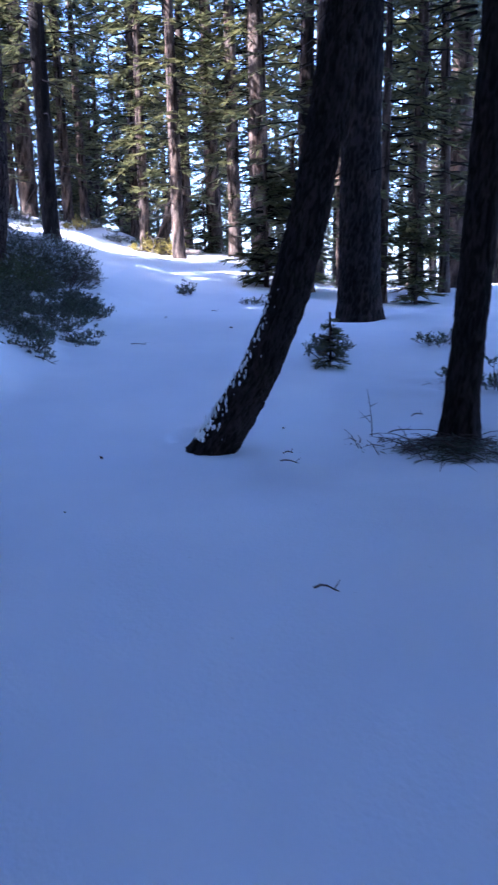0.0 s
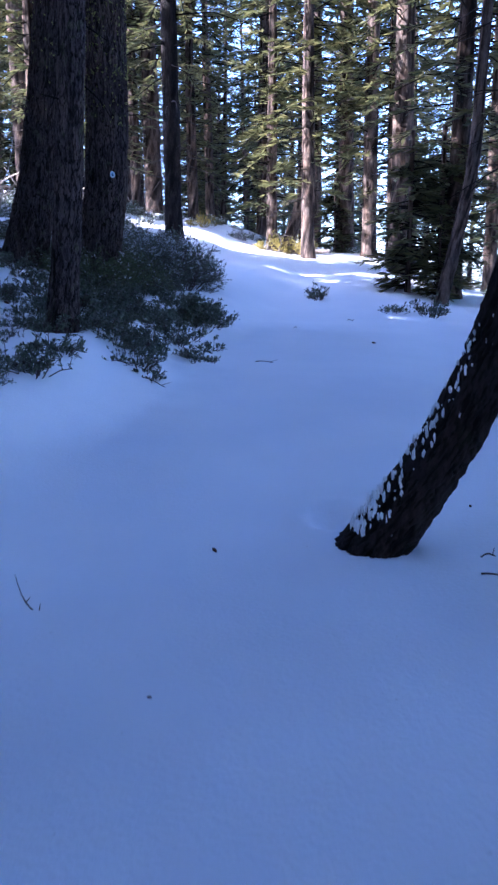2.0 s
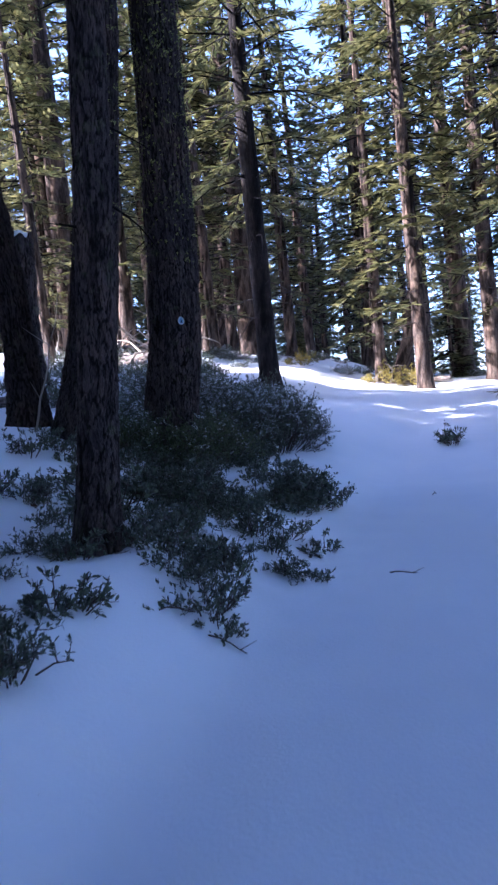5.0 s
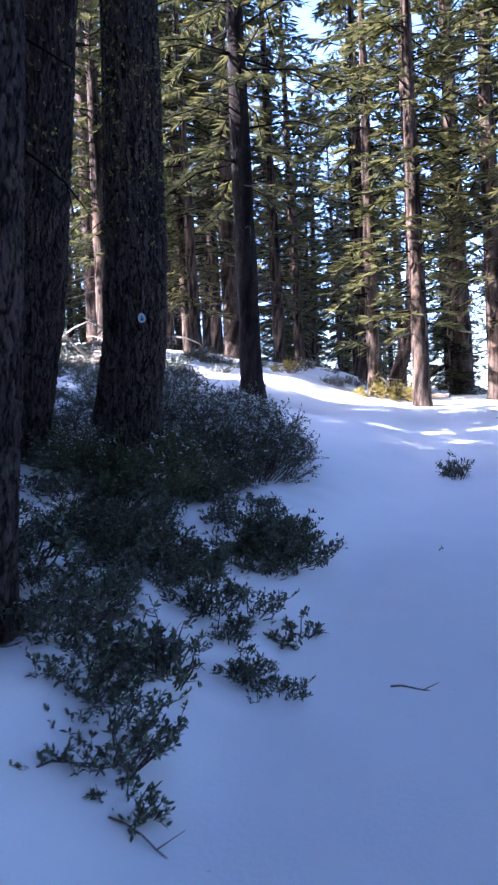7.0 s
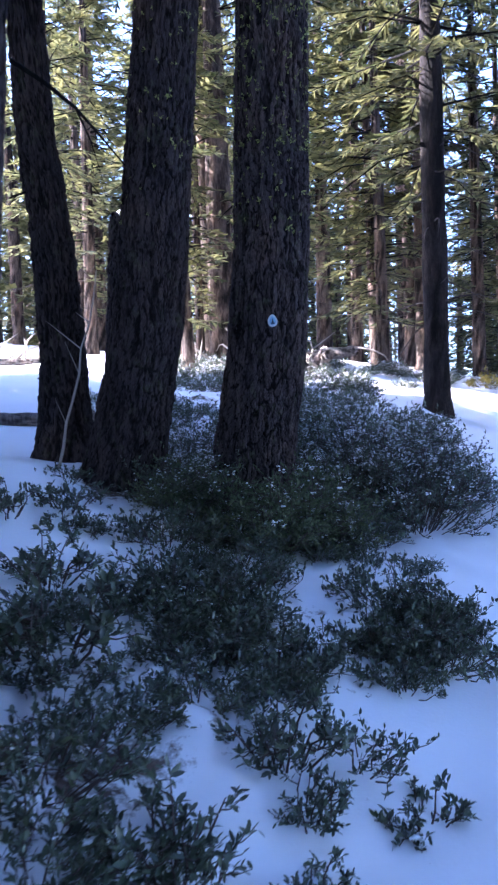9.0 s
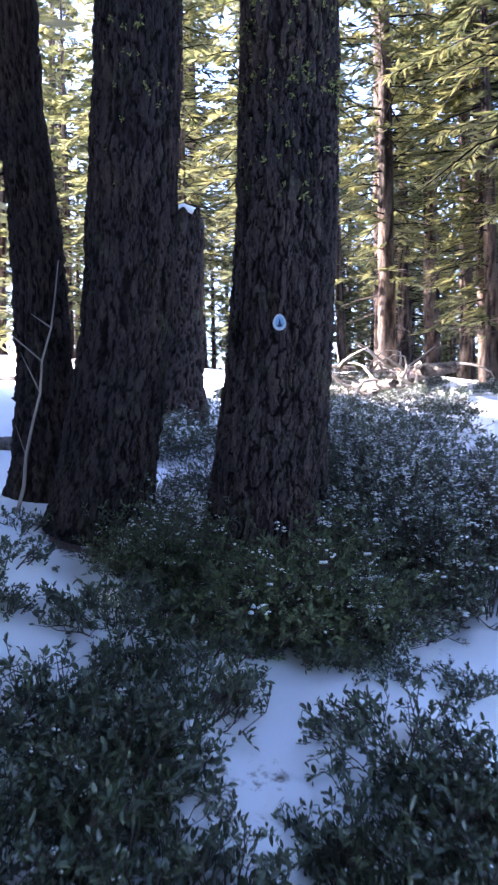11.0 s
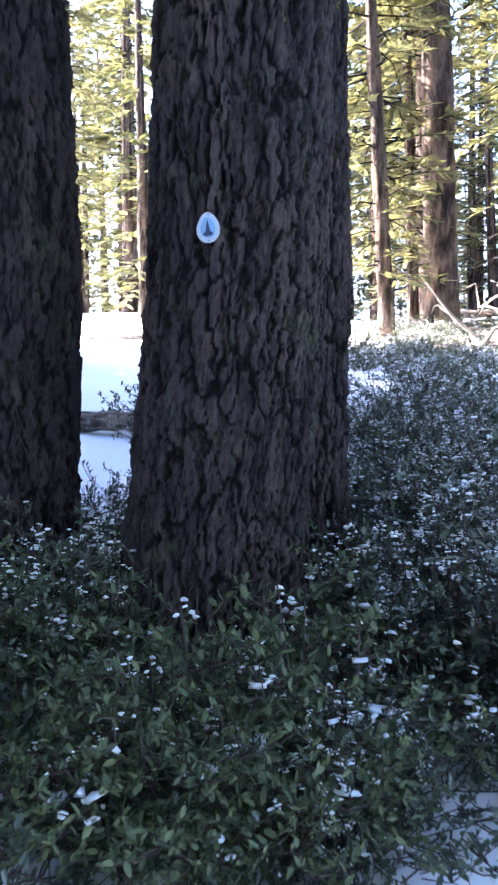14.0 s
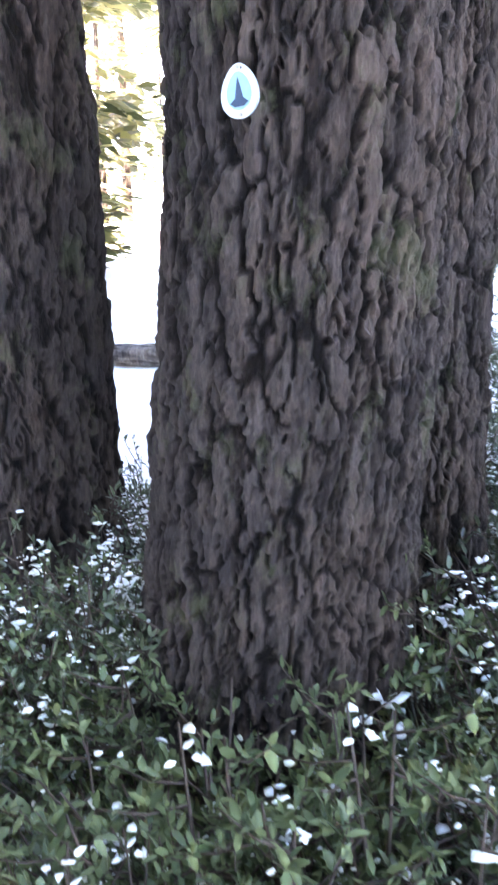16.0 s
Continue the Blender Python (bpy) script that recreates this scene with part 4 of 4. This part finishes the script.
MIDDLE = [  # lower brush between the slender tree and the thicket
    (-3.69, 13.11, 0.95), (-3.34, 13.21, 0.85), (-2.58, 13.7, 0.8), (-4.02, 12.61, 0.85), (-3.52, 12.19, 0.9), (-3.1, 12.06, 0.8), (-3, 11.64, 0.9),
    (-2.74, 11.38, 0.85), (-3.82, 14, 1.0), (-4.29, 13.92, 1.0), (-2.45, 13.36, 0.7), (-2.9, 14.73, 0.5), (-2.53, 14.02, 0.7), (-2.62, 11.3, 0.75),
    (-3.88, 11.9, 0.8), (-3.68, 11.23, 0.65), (-2.97, 12.44, 0.8), (-3.21, 14.53, 0.55), (-2.74, 12.65, 0.6), (-3.38, 12.81, 0.75), (-4.17, 14.26, 0.9), (-3.55, 13.34, 0.8),
    (-4.01, 13.78, 0.75), (-3.48, 13.62, 0.93), (-3.4, 13.12, 0.85), (-3.07, 13.14, 0.78), (-3.21, 12.85, 0.95), (-2.94, 12.93, 0.88), (-2.81, 13.14, 0.80), (-2.81, 14.01, 0.97), (-2.59, 14.04, 0.90), (-2.66, 13.56, 0.82), (-2.53, 13.63, 0.75), (-2.4, 13.8, 0.93), (-2.58, 13.39, 0.85), (-3.83, 14.35, 0.78), (-3.93, 13.32, 0.95), (-3.52, 14.48, 0.88),
    (-2.95, 9.2, 0.6),
]
for n, (x, y, s) in enumerate(MIDDLE):
    put_shrub(LOWS, n, x, y, s, r.uniform(0, 360))
SMALL = [  # sprigs that stick out of the snow
    (-2.55, 12.41, 1.6), (-2.37, 12.67, 1.2), (-2.08, 12.6, 1.3), (-2.53, 11.72, 1.5), (-2.2, 12.02, 0.7), (-2.01, 11.97, 0.7), (-2.45, 11.65, 1.2), (-5.43, 14.1, 1.2),
    (-4.99, 13.61, 1.1), (-2.36, 12.27, 1.0), (-5.33, 14.67, 1.1), (-2.99, 10.3, 1.3), (-2.76, 9.65, 1.2), (-3.54, 10.66, 0.9), (-5.53, 13.44, 1.0), (-4.29, 12.21, 0.8),
    (-2.46, 11.14, 1.4), (-2.32, 11, 1.0), (-3.35, 11.18, 1.2), (-5.39, 14.47, 1.2), (-3.12, 9.94, 1.3), (-1.4, 17.87, 1.6), (-2.74, 12.81, 1.1), (-2.39, 14, 1.0),
    (1.02, 11.51, 2.0), (2.42, 12.2, 1.8), (2.5, 9.74, 2.2), (0.49, 16.71, 1.8), (-0.04, 16.6, 1.5), (2.19, 10.2, 1.6),
    (-5.08, 13.26, 1.3), (-4.48, 12.26, 1.6), (-4.79, 13.49, 1.3), (-4.39, 12.41, 0.9), (-4.69, 11.96, 2), (-3.92, 10.84, 1.8), (-4.53, 12.52, 0.9), (-2.81, 9.71, 1.7), (-2.91, 10.36, 1.8), (-4.34, 12.9, 1.6), (-4.99, 13.7, 1.8), (-4.68, 13.54, 1.3), (-3.76, 12.38, 2.2), (-2.37, 10.95, 1.7), (-2.21, 10.77, 1.2), (-2.19, 11.98, 0.9), (-1.97, 11.87, 0.9),
]
for n, (x, y, s) in enumerate(SMALL):
    put_shrub(SPRIGS, n, x, y, s * 0.72, r.uniform(0, 360), 0.02)
for n in range(26):  # brush behind the marked tree
    put_shrub(FAR, n, r.uniform(-6.9, -4.2), r.uniform(16.2, 18.6), r.uniform(0.55, 0.95), r.uniform(0, 360))
for n in range(9):  # taller brush to the far side of the marked tree
    put_shrub(TALL, n, r.uniform(-5.9, -4.0), r.uniform(16.7, 18.0), r.uniform(0.6, 0.8), r.uniform(0, 360))
for n in range(56):  # open brush field behind the thicket
    f = r.random()
    x, y = -4.8 - 7.2 * f + r.uniform(-2.2, 2.4), 17.0 + 8.7 * f + r.uniform(-1.2, 1.2)
    put_shrub(FAR, n, x, y, r.uniform(0.6, 1.1), r.uniform(0, 360))
for n in range(16):  # brush round the fallen wood
    put_shrub(FAR, n, r.uniform(-10.6, -6.5), r.uniform(20.5, 24.3), r.uniform(0.5, 0.85), r.uniform(0, 360))
for n, (x, y, s) in enumerate(((-7.95, 17.6, 0.6), (-8.4, 17.5, 0.6))):  # brush at the foot of the snag
    put_shrub(FAR, n, x, y, s, n * 50.0)
for n in range(14):  # brush below the standing trunks
    put_shrub(FAR, n, r.uniform(-9.6, -5.1), r.uniform(25.2, 27), r.uniform(0.6, 0.95), r.uniform(0, 360))
for n in range(16):  # brush under the trees along the crest
    x, y = r.uniform(-8, 4), 0
    y = 27.3 + r.uniform(-1.5, 3) - (3.5 if x > -1 else 0)
    put_shrub(FAR, n, x, y, r.uniform(0.6, 1.0), r.uniform(0, 360))

OLIVE = shrub("olive_bush", "olive green bush with narrow leaves over the snow", 211, 0.42, 0.44, 110, 12, 0.027, 40, 5)
for c in OLIVE.children:
    if c.name.startswith("foliage"):
        c.data.materials[0] = LEAVES_OLIVE
        c["label"] = "narrow olive green leaves"
OLIVE.matrix_basis = Matrix.Translation((-3.74, 14.44, gz(-3.74, 14.44)))
for x, y, s in ((-4.19, 14.67, 1.2), (-4.54, 14.35, 0.7), (-3.87, 14.68, 1.3), (-4.57, 14.51, 1.0), (-3.62, 14.68, 1.0), (-3.8, 14.94, 1.25), (-3.85, 14.55, 1.0), (-4.15, 15.35, 1.1)):
    copy_thing(OLIVE, Matrix.Translation((x, y, gz(x, y))) @ Matrix.Rotation(x * 3, 4, "Z") @ Matrix.Scale(s, 4))
YELLOW = shrub("yellow_bush", "low sunlit yellow-green bush on the crest", 210, 0.6, 0.5, 36, 8, 0.06, 0)
for c in YELLOW.children:
    if c.name.startswith("foliage"):
        c.data.materials[0] = LEAVES_YELLOW
        c["label"] = "yellow-green leaves"
YELLOW.matrix_basis = Matrix.Translation((-3.44, 25.61, gz(-3.44, 25.61)))
for x, y, s in ((-2.77, 25.47, 0.9), (-5.65, 26.19, 0.8), (-2.7, 26.6, 0.7)):
    copy_thing(YELLOW, Matrix.Translation((x, y, gz(x, y))) @ Matrix.Scale(s, 4))


# ---- fallen wood and litter ----
def leaning_stick():
    """A pale dead branch that leans on the foot of the big trunk."""
    rr, pile = random.Random(9), Pile()
    a, b = np.array((-5.62, 14.2, gz(-5.62, 14.2) - 0.03)), np.array((-5.12, 14.2, gz(-5.3, 14.4) + 1.6))
    pts = [a + (b - a) * s + np.array((rr.uniform(-1, 1), rr.uniform(-1, 1), 0)) * 0.025 for s in np.linspace(0, 1, 9)]
    stick(pile, pts, np.linspace(0.014, 0.004, 9), 6)
    for k in (2, 4, 5, 6):
        d = np.array((rr.uniform(-0.25, 0.05), rr.uniform(-0.2, 0.0), rr.uniform(0.05, 0.3)))
        stick(pile, [pts[k], pts[k] + d * 0.6, pts[k] + d], [0.006, 0.004, 0.001], 4)
    tagged(new("leaning_stick", pile.mesh("leaning_stick", TWIG_PALE)), "pale dead branch leaning on a furrowed trunk", "branch")


leaning_stick()


def fallen_log(x, y, turn, length, radius, label, arms, seed):
    e = tagged(new("fallen_log"), label, "log")
    e.matrix_basis = Matrix.Translation((x, y, gz(x, y) + radius * 0.7)) @ pose(0, 0, 0, 0, 0, turn)
    axis = [(0, 0.04 * math.sin(z), z) for z in np.linspace(0, length, 9)]
    me = trunk_mesh("log", axis, np.linspace(radius, radius * 0.55, 9), BARK_GREY, 24, 0.08, radius * 0.15, seed, 0.1, 0.2)
    me.transform(pose(-length / 2, 0, 0, 0, 90, 0))
    part("log", me, e)
    rr = random.Random(seed)
    for _ in range(arms):
        pile = Pile()
        p = np.array([rr.uniform(-length / 2, length / 2), 0, 0])
        d = np.array([rr.uniform(-0.6, 0.6), rr.uniform(-0.8, 0.8), rr.uniform(0.1, 1.0)])
        pts = [p]
        for _ in range(5):
            d = d + np.array([rr.uniform(-0.25, 0.25), rr.uniform(-0.25, 0.25), rr.uniform(-0.3, 0.1)])
            pts.append(pts[-1] + d / np.linalg.norm(d) * rr.uniform(0.1, 0.3))
        stick(pile, pts, [0.035, 0.03, 0.024, 0.018, 0.012, 0.005], 5)
        part("limb", pile.mesh("limb", TWIG_PALE), e, "bare grey limb")
    return e


fallen_log(-10.51, 24.43, 12, 3.6, 0.07, "pale dry pole lying across fallen wood", 5, 25)
fallen_log(-9.98, 25.3, -12, 4.2, 0.2, "grey fallen log with bare broken limbs", 9, 5)
fallen_log(-9.09, 21.99, 10, 2.2, 0.09, "reddish brown fallen branch lying in brush", 3, 6)
fallen_log(-7.58, 15.66, 35, 3.0, 0.1, "dark fallen pole half under snow", 2, 7)
fallen_log(-2.77, 25.56, -8, 2.0, 0.09, "dark log half buried in the snowy crest", 2, 8)
fallen_log(-14.03, 20.41, 30, 3.0, 0.1, "bleached fallen top with many bare limbs", 10, 15)
fallen_log(-12.73, 27, 60, 2.0, 0.14, "broken grey wood against a sunlit trunk", 7, 9)


fallen_log(-9.32, 24.85, -40, 3.4, 0.2, "thick grey fallen trunk lying among brush", 8, 41)
fallen_log(-9.42, 23.58, 5, 2.4, 0.07, "pale bare pole across fallen wood", 6, 42)
fallen_log(-8.92, 22.77, -25, 2.6, 0.13, "dark fallen log with snow behind it", 4, 43)


def twig(x, y, turn, length, seed, label="thin dark twig lying on the snow", curl=0.4):
    rr = random.Random(seed)
    pile = Pile()
    pts, a = [], rr.uniform(-0.4, 0.4)
    px, py = 0.0, 0.0
    for k in range(7):
        wx, wy = x + px * math.cos(turn) - py * math.sin(turn), y + px * math.sin(turn) + py * math.cos(turn)
        pts.append((wx, wy, gz(wx, wy) + 0.004 + 0.012 * math.sin(k)))
        a += rr.uniform(-curl, curl)
        px, py = px + length / 6 * math.cos(a), py + length / 6 * math.sin(a)
    stick(pile, pts, [0.005, 0.0045, 0.004, 0.0035, 0.003, 0.002, 0.001], 4)
    q = np.array(pts[3])
    stick(pile, [q, q + (0.3 * length * math.cos(turn + 0.8), 0.3 * length * math.sin(turn + 0.8), 0.02)], [0.003, 0.001], 4)
    return tagged(new("twig", pile.mesh("twig", TWIG)), label, "twig", "litter on the snow")


TWIGS = [(0.52, 5.2, 0.2, 0.16), (0.42, 7.64, 0.5, 0.14), (0.99, 8.04, 1.0, 0.2), (-1.47, 12.11, -0.1, 0.32), (0.4, 7.43, 0.1, 0.2), (0.11, 8.29, 0.2, 0.15), (1.26, 7.69, 1.4, 0.5),
         (-1.41, 14.71, 1.2, 0.15), (1.23, 8.25, 0.3, 0.35), (-0.75, 15.71, 0.3, 0.2), (-2.25, 10.68, 0.2, 0.4), (-2.54, 10.7, 1.0, 0.35), (1.5, 8.8, 0.6, 0.2)]
for n, (x, y, turn, length) in enumerate(TWIGS):
    twig(x, y, turn, length, 300 + n)


def standing_twig(foot, tip, bend, prong, radius=0.004):
    """A bent twig that stands out of the snow, with side prongs."""
    pile = Pile()
    a = np.array((*foot, gz(*foot) - 0.03))
    b = np.array((tip[0], tip[1], gz(*foot) + tip[2]))
    pts = [a + (b - a) * k + np.array(bend) * math.sin(math.pi * k) for k in np.linspace(0, 1, 7)]
    stick(pile, pts, np.linspace(radius, radius * 0.3, 7), 5)
    for k, d in prong:
        q = pts[k]
        stick(pile, [q, q + np.array(d) * 0.6, q + np.array(d)], [radius * 0.6, radius * 0.4, radius * 0.15], 4)
    return tagged(new("twig", pile.mesh("twig", TWIG)), "bare bent twig standing out of the snow", "twig", "litter on the snow")


standing_twig((-1.27, 6.63), (-1.4, 6.66, 0.13), (-0.02, 0, -0.025), [(1, (0.012, 0, 0.05)), (3, (0.02, 0, 0.025))])
standing_twig((1.1, 8.2), (1.06, 8.2, 0.36), (0.01, 0, 0), [(2, (-0.1, 0, 0.1)), (3, (-0.09, 0.02, -0.03)), (4, (0.06, 0, 0.03))])
standing_twig((0.98, 7.9), (0.86, 7.9, 0.14), (0, 0, 0.03), [(2, (-0.06, 0, 0.04)), (4, (0.03, 0, -0.04))], 0.003)
standing_twig((1.18, 7.75), (1.3, 7.8, 0.1), (0, 0, 0.04), [(2, (0.02, 0, 0.06))], 0.003)


def fir_cone(x, y, s, turn):
    pile = Pile()
    zs = np.linspace(0, 1, 9)
    prof = 0.22 * np.sin(np.pi * (0.12 + 0.8 * zs)) * (1 + 0.18 * np.cos(zs * 50))
    stick(pile, np.stack([zs, 0 * zs, 0.02 * np.sin(zs * 3)], -1) * s, prof * s, 10)
    e = tagged(new("fir_cone", pile.mesh("fir_cone", CONE)), "small dark cone lying on smooth snow", "cone", "litter on the snow")
    e.matrix_basis = Matrix.Translation((x, y, gz(x, y) + 0.012)) @ pose(0, 0, 0, 0, 20, turn)


for x, y, s, turn in ((-0.81, 7.42, 0.033, -40), (-0.68, 6.07, 0.014, 20), (-4.32, 12.12, 0.06, 30), (-0.3, 13.45, 0.06, 10), (0.42, 8.28, 0.03, 70)):
    fir_cone(x, y, s, turn)


def twig_heap(x, y, radius, count, seed, litter=500):
    rr = random.Random(seed)
    e = tagged(new("twig_heap"), "heap of dark twigs and needles beside a trunk", "brush pile")
    e.location = (x, y, gz(x, y))
    pile = Pile()
    for _ in range(count):
        a, d = rr.uniform(0, 6.28), radius * rr.random() ** 0.6
        p = np.array([math.cos(a) * d, math.sin(a) * d, 0.01 + 0.12 * rr.random() * (1 - d / radius)])
        b = rr.uniform(0, 6.28)
        v = np.array([math.cos(b), math.sin(b), rr.uniform(-0.2, 0.25)]) * rr.uniform(0.08, 0.3)
        stick(pile, [p, p + v * 0.5 + (0, 0, 0.02), p + v], [0.004, 0.003, 0.001], 3)
    part("twig_tangle", pile.mesh("twig_tangle", TWIG), e, "tangled dark twigs", "stuff")
    needles = Pile()
    g = np.random.RandomState(seed)
    n = litter if count > 40 else 40
    a, d = g.uniform(0, 6.28, n), radius * g.rand(n) ** 0.6
    c = np.stack([np.cos(a) * d, np.sin(a) * d, 0.01 + 0.09 * g.rand(n) * (1 - d / radius)], -1)
    v = g.normal(0, 1, (n, 3)) * (1, 1, 0.35) * 0.035
    w = np.cross(v, (0, 0, 1.0)) * 0.12
    needles.add_many(np.stack([c, c + v * 0.5 + w, c + v, c + v * 0.5 - w], 1), [(0, 1, 2, 3)])
    part("needle_litter", needles.mesh("needle_litter", LEAVES, False), e, "dark fallen needles", "stuff")


twig_heap(1.61, 7.76, 0.4, 170, 3, 2200)
twig_heap(1.1, 7.86, 0.26, 14, 4)
